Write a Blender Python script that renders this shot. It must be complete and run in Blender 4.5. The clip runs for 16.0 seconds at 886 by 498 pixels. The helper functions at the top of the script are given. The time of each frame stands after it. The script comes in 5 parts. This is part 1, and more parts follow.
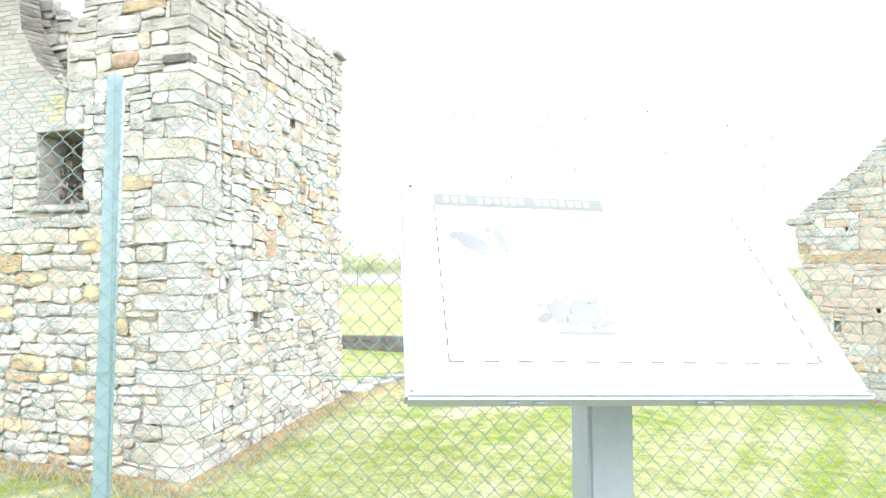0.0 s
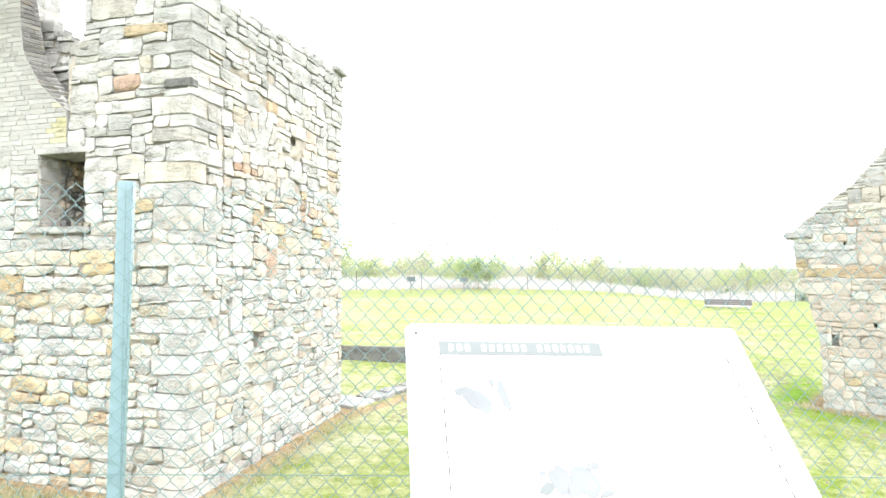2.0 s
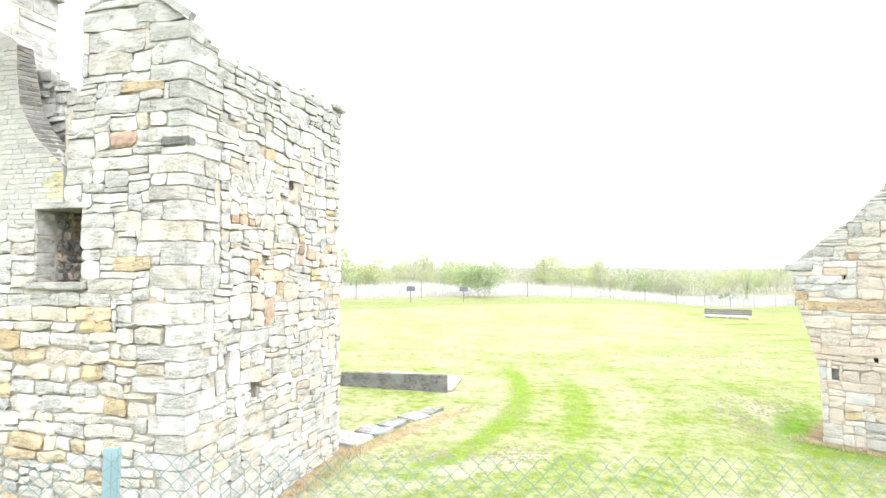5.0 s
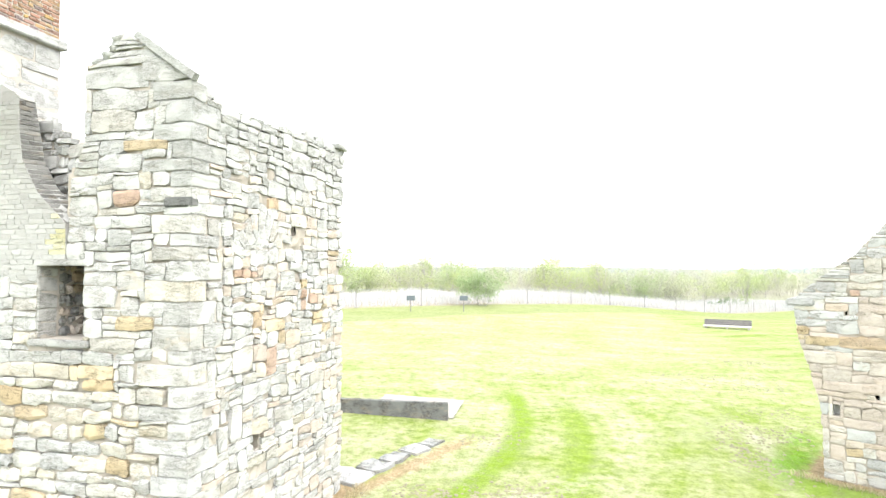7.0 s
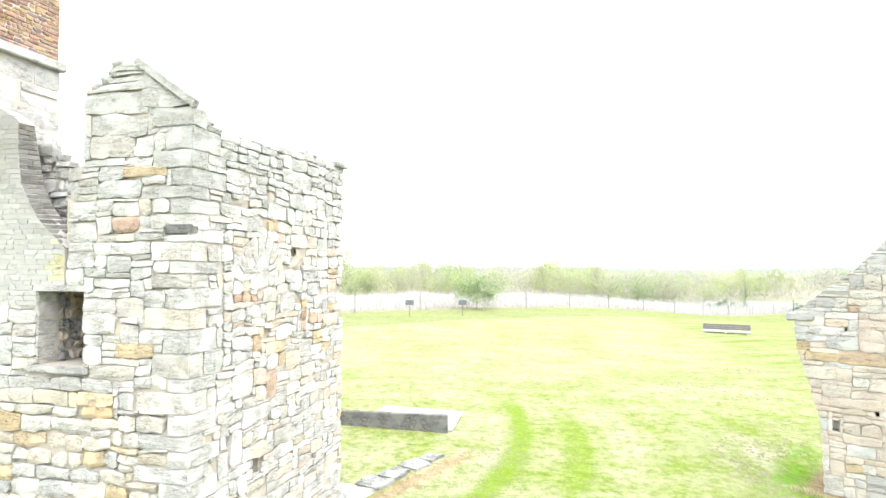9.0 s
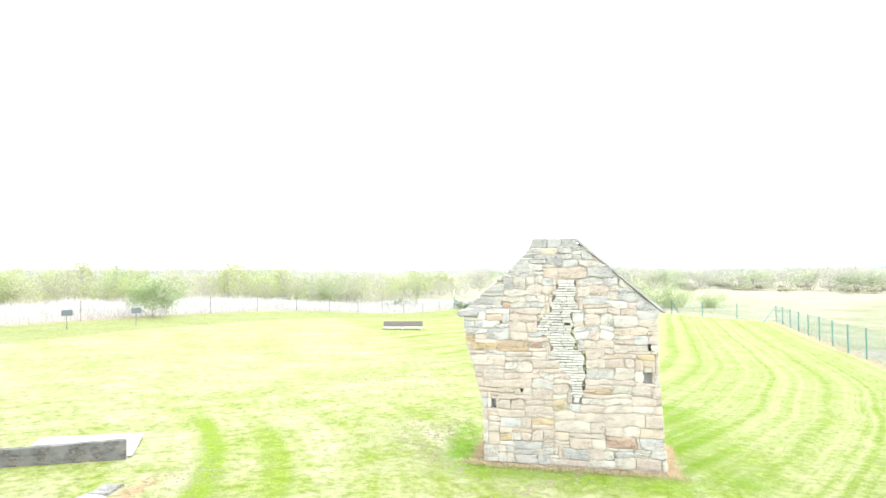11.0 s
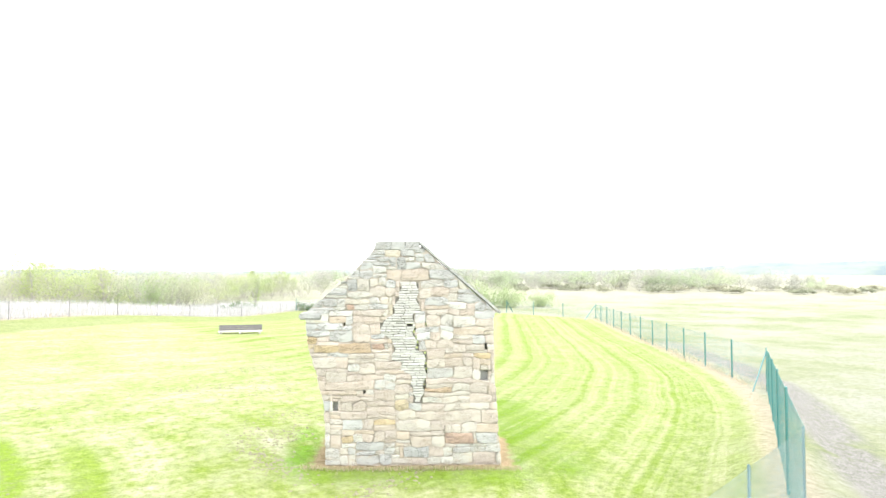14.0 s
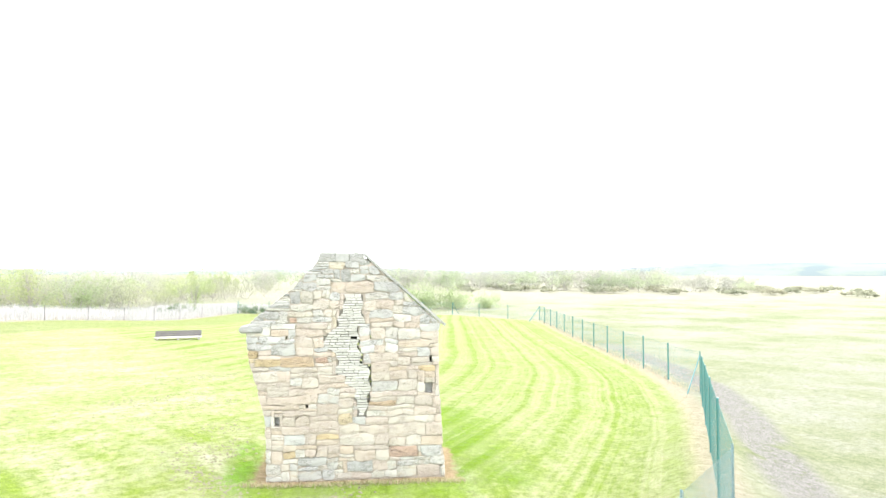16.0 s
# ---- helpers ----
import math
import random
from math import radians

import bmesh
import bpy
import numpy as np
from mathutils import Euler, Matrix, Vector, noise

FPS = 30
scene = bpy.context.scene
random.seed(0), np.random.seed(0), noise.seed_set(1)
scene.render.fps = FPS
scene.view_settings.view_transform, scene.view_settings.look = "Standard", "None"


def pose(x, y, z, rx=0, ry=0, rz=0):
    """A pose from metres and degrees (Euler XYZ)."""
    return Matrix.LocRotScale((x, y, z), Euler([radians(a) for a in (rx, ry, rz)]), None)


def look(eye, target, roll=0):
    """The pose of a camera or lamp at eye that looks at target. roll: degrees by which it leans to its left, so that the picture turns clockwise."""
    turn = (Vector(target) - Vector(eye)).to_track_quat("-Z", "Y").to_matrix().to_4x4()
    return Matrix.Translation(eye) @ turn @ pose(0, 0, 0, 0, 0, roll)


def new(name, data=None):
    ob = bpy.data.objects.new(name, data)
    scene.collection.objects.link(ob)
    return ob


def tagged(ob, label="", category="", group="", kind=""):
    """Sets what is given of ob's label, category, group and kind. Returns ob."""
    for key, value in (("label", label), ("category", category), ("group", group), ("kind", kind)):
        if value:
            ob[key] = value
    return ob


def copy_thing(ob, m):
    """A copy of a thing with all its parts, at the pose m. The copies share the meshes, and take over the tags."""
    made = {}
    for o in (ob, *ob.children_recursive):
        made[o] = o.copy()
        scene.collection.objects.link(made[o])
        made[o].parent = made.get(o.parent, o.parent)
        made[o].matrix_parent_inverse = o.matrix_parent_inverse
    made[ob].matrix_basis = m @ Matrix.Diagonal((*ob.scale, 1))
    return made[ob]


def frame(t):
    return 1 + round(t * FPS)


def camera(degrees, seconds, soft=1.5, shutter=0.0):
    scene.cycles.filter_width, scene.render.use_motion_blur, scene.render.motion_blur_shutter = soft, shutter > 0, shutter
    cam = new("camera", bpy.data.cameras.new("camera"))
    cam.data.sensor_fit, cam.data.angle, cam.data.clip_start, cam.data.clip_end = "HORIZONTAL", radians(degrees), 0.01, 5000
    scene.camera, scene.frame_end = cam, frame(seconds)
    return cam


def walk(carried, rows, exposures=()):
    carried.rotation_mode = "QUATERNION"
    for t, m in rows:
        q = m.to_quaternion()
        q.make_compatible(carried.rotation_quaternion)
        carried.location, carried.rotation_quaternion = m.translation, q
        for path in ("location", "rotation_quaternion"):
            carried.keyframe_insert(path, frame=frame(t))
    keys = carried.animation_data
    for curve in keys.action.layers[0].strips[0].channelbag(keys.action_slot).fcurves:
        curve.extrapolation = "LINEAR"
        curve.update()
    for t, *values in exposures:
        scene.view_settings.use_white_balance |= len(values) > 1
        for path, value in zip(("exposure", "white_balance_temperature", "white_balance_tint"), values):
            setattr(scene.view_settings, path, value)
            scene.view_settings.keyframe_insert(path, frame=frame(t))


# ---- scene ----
EXPO = 2.1
cam = camera(72.03, 16.0, soft=1.5, shutter=0.2)
PATH = [
    (0, 0, 0, 2.313, 0, 2.07, 0.1),
    (0.5, 0.005, -0.009, 2.337, 0.02, 2.15, 0.09),
    (1, 0.014, -0.016, 2.386, 0.05, 2.09, 0.01),
    (1.5, -0.017, -0.031, 2.463, -0.1, 2.1, 0.06),
    (2, -0.01, -0.042, 2.555, -0.1, 2.13, 0.03),
    (2.5, 0.002, -0.029, 2.679, -0.1, 2.02, 0.03),
    (3, 0.009, -0.017, 2.79, -0.07, 2.03, 0.03),
    (5.5, 0.009, -0.039, 3.359, -0.13, 2.07, -0.04),
    (6, -0.035, -0.041, 3.561, -0.17, 2, -0.11),
    (6.5, -0.059, -0.054, 3.704, -0.18, 1.99, -0.14),
    (7, -0.031, -0.048, 3.852, -0.15, 1.95, -0.18),
    (7.5, -0.013, -0.036, 3.989, -0.16, 1.87, -0.2),
    (8, 0.025, -0.023, 4.083, -0.16, 1.85, -0.24),
    (9.2, -0.1, -0.05, 4.15, -0.3, 1.95, -0.2),
    (9.75, -0.26, -0.075, 4.165, -0.6, 2, -0.18),
    (10.05, -0.36, -0.09, 4.17, -3.9, 2.1, -0.15),
    (10.3, -0.407, -0.096, 4.17, -11.12, 2.2, -0.13),
    (10.5, -0.397, -0.085, 4.175, -19.6, 2.2, 0),
    (10.6, -0.39, -0.077, 4.171, -23.31, 2.3, 0.03),
    (10.7, -0.385, -0.078, 4.176, -25.2, 2.26, 0.07),
    (11, -0.363, -0.084, 4.197, -29.24, 2.15, 0.18),
    (11.5, -0.355, -0.103, 4.208, -32.69, 2.14, 0.2),
    (12, -0.362, -0.128, 4.214, -34.69, 2.13, 0.15),
    (12.5, -0.35, -0.135, 4.216, -36.61, 2.15, 0.13),
    (13, -0.329, -0.126, 4.202, -38.87, 2.22, 0.09),
    (13.5, -0.346, -0.114, 4.208, -40.64, 2.22, 0.06),
    (14, -0.372, -0.11, 4.221, -43.79, 2.21, 0.02),
    (14.5, -0.372, -0.105, 4.233, -46.34, 2.22, 0.03),
    (15, -0.362, -0.11, 4.235, -48.34, 2.24, -0.03),
    (15.5, -0.341, -0.12, 4.337, -48.75, 2.27, -0.07),
    (16, -0.336, -0.12, 4.495, -48.8, 2.21, -0.08),
]
walk(cam, [(t, pose(x, y, z, 90 + pitch, roll, yaw)) for t, x, y, z, yaw, pitch, roll in PATH], [(0.0, EXPO), (16.0, EXPO)])

# ---- daylight: a bright, thin overcast ----
world = bpy.data.worlds.new("overcast_sky")
world.use_nodes = True
scene.world = world
wn, wl = world.node_tree.nodes, world.node_tree.links
sky = wn.new("ShaderNodeTexSky")
sky.sky_type = "NISHITA"
sky.sun_disc = False
sky.sun_elevation, sky.sun_rotation = radians(52), radians(140)
sky.dust_density, sky.air_density, sky.ozone_density = 4.0, 1.0, 1.0
pale = wn.new("ShaderNodeMixRGB")
pale.blend_type = "MIX"
pale.inputs[0].default_value = 0.72
pale.inputs[2].default_value = (11.0, 11.2, 11.0, 1)
wl.new(sky.outputs[0], pale.inputs[1])
wl.new(pale.outputs[0], wn["Background"].inputs[0])
wn["Background"].inputs[1].default_value = 0.113

sun = new("sun", bpy.data.lights.new("sun", "SUN"))
sun.data.energy, sun.data.angle, sun.data.color = 0.85, radians(58), (1.0, 0.96, 0.9)
sun.matrix_world = look((0, 0, 60), (-0.643 * 40, 0.766 * 40, 60 - 1.28 * 40))


# ---- materials ----
def material(name, rough=0.85, metal=0.0):
    m = bpy.data.materials.new(name)
    m.use_nodes = True
    n = m.node_tree.nodes
    b = n["Principled BSDF"]
    b.inputs["Roughness"].default_value, b.inputs["Metallic"].default_value = rough, metal
    return m, n, m.node_tree.links, b


def ramp(n, stops, mode="LINEAR"):
    r = n.new("ShaderNodeValToRGB")
    r.color_ramp.interpolation = mode
    el = r.color_ramp.elements
    while len(el) < len(stops):
        el.new(0.5)
    for e, (p, c) in zip(el, stops):
        e.position, e.color = p, (*c, 1)
    return r


def noise_tex(n, l, scale, detail=4.0, rough=0.55, coord=None, stretch=None):
    t = n.new("ShaderNodeTexNoise")
    t.inputs["Scale"].default_value, t.inputs["Detail"].default_value, t.inputs["Roughness"].default_value = scale, detail, rough
    if coord is not None:
        if stretch:
            mp = n.new("ShaderNodeMapping")
            mp.inputs["Scale"].default_value = stretch
            l.new(coord, mp.inputs[0])
            coord = mp.outputs[0]
        l.new(coord, t.inputs["Vector"])
    return t


def mix(n, l, fac, a, b, blend="MIX"):
    x = n.new("ShaderNodeMixRGB")
    x.blend_type = blend
    for k, v in enumerate((fac, a, b)):
        if isinstance(v, (int, float)):
            x.inputs[k].default_value = v
        elif isinstance(v, tuple):
            x.inputs[k].default_value = (*v, 1)
        else:
            l.new(v, x.inputs[k])
    return x.outputs[0]


def bump(n, l, b, height, strength=0.4, distance=0.02):
    u = n.new("ShaderNodeBump")
    u.inputs["Strength"].default_value, u.inputs["Distance"].default_value = strength, distance
    l.new(height, u.inputs["Height"])
    l.new(u.outputs[0], b.inputs["Normal"])


def place(n):
    return n.new("ShaderNodeNewGeometry").outputs["Position"]


def plain(name, colour, rough=0.6, metal=0.0, wear=0.25, scale=9.0, bumpy=0.1):
    """Paint, plastic, metal or timber with faint stains at two scales."""
    m, n, l, b = material(name, rough, metal)
    c = place(n)
    big, small = noise_tex(n, l, scale * 0.25, 3, coord=c), noise_tex(n, l, scale * 6, 5, coord=c)
    dark = tuple(v * (1 - wear) for v in colour)
    light = tuple(min(1, v * (1 + wear * 0.6)) for v in colour)
    one = mix(n, l, big.outputs[0], dark, light)
    two = mix(n, l, small.outputs[0], tuple(v * 0.6 for v in (1, 1, 1)), (1.35, 1.35, 1.35))
    l.new(mix(n, l, wear, one, mix(n, l, 1.0, one, two, "MULTIPLY")), b.inputs["Base Color"])
    bump(n, l, b, small.outputs[0], bumpy, 0.005)
    return m


def stone_material(name, stops, grey=0.45, lines=0.62, stain=0.25):
    """Weathered sandstone: each stone its own tone, bedding layers, rusty stains, grey crust and broken fissures."""
    m, n, l, b = material(name, 0.92)
    b.inputs["Specular IOR Level"].default_value = 0.2
    one = n.new("ShaderNodeMath")
    one.operation = "ADD"
    l.new(n.new("ShaderNodeObjectInfo").outputs["Random"], one.inputs[0])
    l.new(n.new("ShaderNodeNewGeometry").outputs["Random Per Island"], one.inputs[1])
    frac = n.new("ShaderNodeMath")
    frac.operation = "FRACT"
    l.new(one.outputs[0], frac.inputs[0])
    rnd = frac.outputs[0]
    c = place(n)
    tone = ramp(n, stops, "LINEAR")
    l.new(rnd, tone.inputs[0])
    off = n.new("ShaderNodeVectorMath")
    off.operation = "ADD"
    l.new(c, off.inputs[0])
    k = n.new("ShaderNodeVectorMath")
    k.operation = "SCALE"
    k.inputs[0].default_value = (13, 7, 29)
    l.new(rnd, k.inputs["Scale"])
    l.new(k.outputs[0], off.inputs[1])
    own = off.outputs[0]
    col = tone.outputs[0]
    # rusty patches that wander within a stone
    rust = noise_tex(n, l, 4.2, 4, 0.6, own, (1.0, 1.0, 2.2))
    rr = ramp(n, [(0.52, (0, 0, 0)), (0.70, (1, 1, 1))])
    l.new(rust.outputs[0], rr.inputs[0])
    col = mix(n, l, mix(n, l, stain, (0, 0, 0), rr.outputs[0]), col, (0.40, 0.30, 0.185))
    # soft layers along the bed
    bed = noise_tex(n, l, 4.0, 6, 0.62, own, (0.9, 0.9, 6.0))
    bed.inputs["Distortion"].default_value = 0.4
    g = ramp(n, [(0.30, (0.80, 0.79, 0.78)), (0.42, (0.98, 0.98, 0.98)), (0.6, (1.02, 1.02, 1.02)), (0.78, (1.10, 1.09, 1.08))])
    l.new(bed.outputs[0], g.inputs[0])
    col = mix(n, l, 0.8, col, mix(n, l, 1.0, col, g.outputs[0], "MULTIPLY"))
    blot = noise_tex(n, l, 3.0, 7, 0.72, c)
    cr = ramp(n, [(0.50, (0, 0, 0)), (0.66, (1, 1, 1))])
    l.new(blot.outputs[0], cr.inputs[0])
    col = mix(n, l, mix(n, l, grey, (0, 0, 0), cr.outputs[0]), col, (0.31, 0.31, 0.305))
    grit = noise_tex(n, l, 70.0, 5, 0.7, c)
    gr = ramp(n, [(0.3, (0.62, 0.62, 0.62)), (0.5, (1.0, 1.0, 1.0)), (0.7, (1.08, 1.08, 1.08))])
    l.new(grit.outputs[0], gr.inputs[0])
    col = mix(n, l, 0.4, col, mix(n, l, 1.0, col, gr.outputs[0], "MULTIPLY"))
    # fissures along the bedding, open only here and there
    where_open = noise_tex(n, l, 3.2, 3, 0.5, own)
    wr = ramp(n, [(0.40, (0, 0, 0)), (0.54, (1, 1, 1))])
    l.new(where_open.outputs[0], wr.inputs[0])
    depth = None
    for scale, stretch, wide, deep in ((2.6, (0.8, 0.8, 4.5), 0.012, 0.08), (5.0, (0.9, 0.9, 4.0), 0.015, 0.12), (9.0, (1.0, 1.0, 3.2), 0.018, 0.22), (22.0, (1.0, 1.0, 2.5), 0.024, 0.45)):
        wander = noise_tex(n, l, scale, 7, 0.66, own, stretch)
        wander.inputs["Distortion"].default_value = 0.5
        cutr = ramp(n, [(0.5 - wide, (1, 1, 1)), (0.5, (deep, deep * 0.95, deep * 0.88)), (0.5 + wide, (1, 1, 1))])
        l.new(wander.outputs[0], cutr.inputs[0])
        line = mix(n, l, mix(n, l, 1.0, wr.outputs[0], (lines, lines, lines), "MULTIPLY"), (1, 1, 1), cutr.outputs[0])
        col = mix(n, l, 1.0, col, line, "MULTIPLY")
        depth = line if depth is None else mix(n, l, 1.0, depth, line, "MULTIPLY")
    col = mix(n, l, 1.0, col, (0.875, 0.895, 0.90), "MULTIPLY")
    l.new(col, b.inputs["Base Color"])
    h = mix(n, l, 0.7, mix(n, l, 0.4, bed.outputs[0], grit.outputs[0]), depth)
    bump(n, l, b, h, 0.6, 0.012)
    return m


PALE = [(0.0, (0.40, 0.40, 0.398)), (0.3, (0.45, 0.447, 0.44)), (0.55, (0.42, 0.415, 0.405)), (0.75, (0.48, 0.48, 0.472)), (0.9, (0.43, 0.408, 0.372)), (1.0, (0.37, 0.37, 0.372))]
stone_pale = stone_material("sandstone_pale", PALE, 0.05, 0.6, 0.12)
stone_warm = stone_material("sandstone_warm", [(0.0, (0.47, 0.45, 0.40)), (0.3, (0.50, 0.485, 0.45)), (0.5, (0.46, 0.42, 0.35)), (0.62, (0.43, 0.405, 0.37)), (0.8, (0.50, 0.49, 0.46)), (1.0, (0.40, 0.39, 0.375))], 0.06, 0.55, 0.4)
stone_pink = stone_material("sandstone_pink", [(0.00, (0.446, 0.391, 0.350)), (0.25, (0.460, 0.395, 0.345)), (0.50, (0.474, 0.442, 0.396)), (0.70, (0.437, 0.381, 0.340)), (0.85, (0.465, 0.391, 0.322)), (1.00, (0.484, 0.465, 0.428))], 0.05, 0.4, 0.2)
stone_ochre = stone_material("sandstone_ochre", [(0.0, (0.45, 0.35, 0.22)), (0.5, (0.48, 0.41, 0.29)), (1.0, (0.43, 0.33, 0.235))], 0.15, 0.7, 0.4)
stone_red = stone_material("sandstone_red", [(0.0, (0.42, 0.30, 0.24)), (0.5, (0.45, 0.34, 0.28)), (1.0, (0.40, 0.28, 0.21))], 0.15, 0.6, 0.3)
stone_grey = stone_material("sandstone_grey", [(0.0, (0.405, 0.40, 0.392)), (0.5, (0.445, 0.44, 0.43)), (1.0, (0.39, 0.385, 0.378))], 0.1, 0.6, 0.08)
stone_crust = stone_material("sandstone_crust", [(0.0, (0.36, 0.36, 0.355)), (0.5, (0.41, 0.41, 0.40)), (1.0, (0.34, 0.338, 0.33))], 0.25, 0.6, 0.1)
stone_dark = stone_material("stone_dark", [(0.0, (0.15, 0.15, 0.15)), (1.0, (0.18, 0.18, 0.175))], 0.1)
brick_pale = stone_material("brick_pale", [(0.0, (0.50, 0.485, 0.46)), (0.5, (0.54, 0.53, 0.505)), (1.0, (0.46, 0.45, 0.43))], 0.05, 0.2, 0.08)
brick_grey = stone_material("brick_grey", [(0.00, (0.356, 0.349, 0.338)), (0.50, (0.387, 0.383, 0.373)), (1.00, (0.338, 0.333, 0.324))], 0.12, 0.15, 0.08)
brick_lichen = stone_material("brick_lichen", [(0.0, (0.42, 0.40, 0.25)), (1.0, (0.46, 0.44, 0.32))], 0.2)
brick_red = stone_material("brick_red", [(0.0, (0.28, 0.15, 0.11)), (0.3, (0.32, 0.20, 0.15)), (0.5, (0.40, 0.27, 0.12)), (0.7, (0.19, 0.15, 0.16)), (0.85, (0.30, 0.18, 0.14)), (1.0, (0.40, 0.31, 0.20))], 0.12)
concrete = stone_material("concrete", [(0.0, (0.15, 0.15, 0.15)), (1.0, (0.17, 0.17, 0.165))], 0.15, 0.9)
slab_grey = stone_material("slab_grey", [(0.0, (0.21, 0.21, 0.21)), (0.5, (0.28, 0.28, 0.275)), (1.0, (0.19, 0.19, 0.195))], 0.25, 0.9)
clod_mat = plain("dry_clod", (0.205, 0.19, 0.13), 0.95, wear=0.5, scale=14, bumpy=0.8)
mortar_mid = plain("mortar_mid", (0.325, 0.297, 0.26), 0.95, wear=0.5, scale=14, bumpy=0.8)
mortar_deep = plain("mortar_deep", (0.36, 0.335, 0.30), 0.95, wear=0.5, scale=14, bumpy=0.8)
slab_stone = stone_material("slab_stone", [(0.0, (0.30, 0.30, 0.30)), (0.5, (0.44, 0.43, 0.42)), (1.0, (0.25, 0.25, 0.255))], 0.25)
mortar = plain("mortar", (0.36, 0.32, 0.28), 0.95, wear=0.5, scale=14, bumpy=0.8)
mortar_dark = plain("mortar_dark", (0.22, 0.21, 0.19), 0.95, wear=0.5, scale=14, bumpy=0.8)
gravel_pale = plain("pale_gravel", (0.255, 0.245, 0.228), 0.95, wear=0.5, scale=20, bumpy=0.9)
green_coat = plain("green_plastic_coating", (0.05, 0.165, 0.168), 0.25, wear=0.2, bumpy=0.03)
green_coat.node_tree.nodes["Principled BSDF"].inputs["Coat Weight"].default_value = 1.0
green_coat.node_tree.nodes["Principled BSDF"].inputs["Coat Roughness"].default_value = 0.15
# paler than the far wire: its glints are put into the colour
wire_coat = plain("green_wire", (0.115, 0.19, 0.205), 0.3, wear=0.2, bumpy=0.0)
# the green coating again, with the sky's reflection painted in as pale blue
near_coat = plain("post_coating_with_sky_sheen", (0.19, 0.285, 0.33), 0.25, wear=0.25, bumpy=0.05)
far_wire = plain("green_far_wire", (0.03, 0.15, 0.14), 0.35, wear=0.2, bumpy=0.0)
grey_steel = plain("grey_painted_steel", (0.26, 0.305, 0.355), 0.35, 0.05, wear=0.25, bumpy=0.1)
aluminium = plain("aluminium_edge", (0.33, 0.37, 0.44), 0.35, 0.25, wear=0.3, bumpy=0.05)
panel_white = plain("white_laminate", (0.78, 0.79, 0.78), 0.22, wear=0.05, bumpy=0.0)
letter_pale = plain("pale_letter_ink", (0.5, 0.52, 0.52), 0.12, wear=0.1, bumpy=0.0)
ink_line = plain("grey_line_ink", (0.05, 0.05, 0.055), 0.3, wear=0.1, bumpy=0.0)
ink_grey = plain("grey_ink", (0.10, 0.118, 0.125), 0.5, wear=0.1, bumpy=0.0)
ink_blue = plain("blue_grey_ink", (0.125, 0.14, 0.155), 0.5, wear=0.4, scale=60, bumpy=0.0)
old_timber = plain("silvered_timber", (0.13, 0.12, 0.13), 0.85, wear=0.4, scale=20, bumpy=0.4)
timber_light = plain("worn_seat_timber", (0.46, 0.43, 0.43), 0.8, wear=0.3, scale=20, bumpy=0.4)
sign_dark = plain("dark_sign_face", (0.06, 0.08, 0.09), 0.4, wear=0.15, bumpy=0.0)
bark = plain("bark", (0.32, 0.31, 0.285), 0.95, wear=0.4, scale=5, bumpy=0.6)


def leaf_material(name, stops, through_light=0.45):
    """Thin leaves or stalks: part of the light passes through them."""
    m, n, l, b = material(name, 0.7)
    g = n.new("ShaderNodeNewGeometry")
    r = ramp(n, stops)
    l.new(g.outputs["Random Per Island"], r.inputs[0])
    o = n.new("ShaderNodeObjectInfo")
    sh = ramp(n, [(0.0, (0.85, 0.9, 0.85)), (1.0, (1.15, 1.12, 1.1))])
    l.new(o.outputs["Random"], sh.inputs[0])
    col = mix(n, l, 1.0, r.outputs[0], sh.outputs[0], "MULTIPLY")
    l.new(col, b.inputs["Base Color"])
    t = n.new("ShaderNodeBsdfTranslucent")
    l.new(col, t.inputs[0])
    s = n.new("ShaderNodeMixShader")
    s.inputs[0].default_value = through_light
    l.new(b.outputs[0], s.inputs[1])
    l.new(t.outputs[0], s.inputs[2])
    l.new(s.outputs[0], n["Material Output"].inputs[0])
    return m


# tree leaf colours are lifted towards pale grey-green to stand in for haze
leaf_lime = leaf_material("spring_leaf_lime", [(0.00, (0.272, 0.326, 0.136)), (0.60, (0.326, 0.378, 0.183)), (1.00, (0.372, 0.412, 0.236))], 0.55)
leaf_grey = leaf_material("budding_twig_grey", [(0.00, (0.276, 0.286, 0.211)), (0.60, (0.330, 0.342, 0.244)), (1.00, (0.374, 0.397, 0.270))], 0.5)
leaf_green = leaf_material("spring_leaf_green", [(0.00, (0.230, 0.288, 0.148)), (0.60, (0.276, 0.347, 0.183)), (1.00, (0.339, 0.406, 0.235))], 0.5)
leaf_dark = leaf_material("gorse_dark", [(0.0, (0.26, 0.27, 0.20)), (0.6, (0.31, 0.32, 0.24)), (1.0, (0.38, 0.36, 0.29))], 0.5)
leaf_deep = leaf_material("gorse_green", [(0.0, (0.10, 0.145, 0.085)), (0.6, (0.14, 0.19, 0.11)), (1.0, (0.20, 0.24, 0.14))], 0.4)
# leaf and twig copies for far trees, with more haze put into the colour
leaf_hazed = leaf_material("hazed_far_leaf", [(0.00, (0.300, 0.345, 0.229)), (0.60, (0.343, 0.390, 0.265)), (1.00, (0.377, 0.417, 0.309))], 0.55)
twig_hazed = leaf_material("hazed_far_twig", [(0.0, (0.302, 0.302, 0.273)), (0.6, (0.336, 0.336, 0.308)), (1.0, (0.370, 0.370, 0.334))], 0.55)
reed_mat = leaf_material("dry_reed", [(0.00, (0.307, 0.306, 0.295)), (0.50, (0.366, 0.372, 0.376)), (1.00, (0.409, 0.420, 0.437))], 0.3)
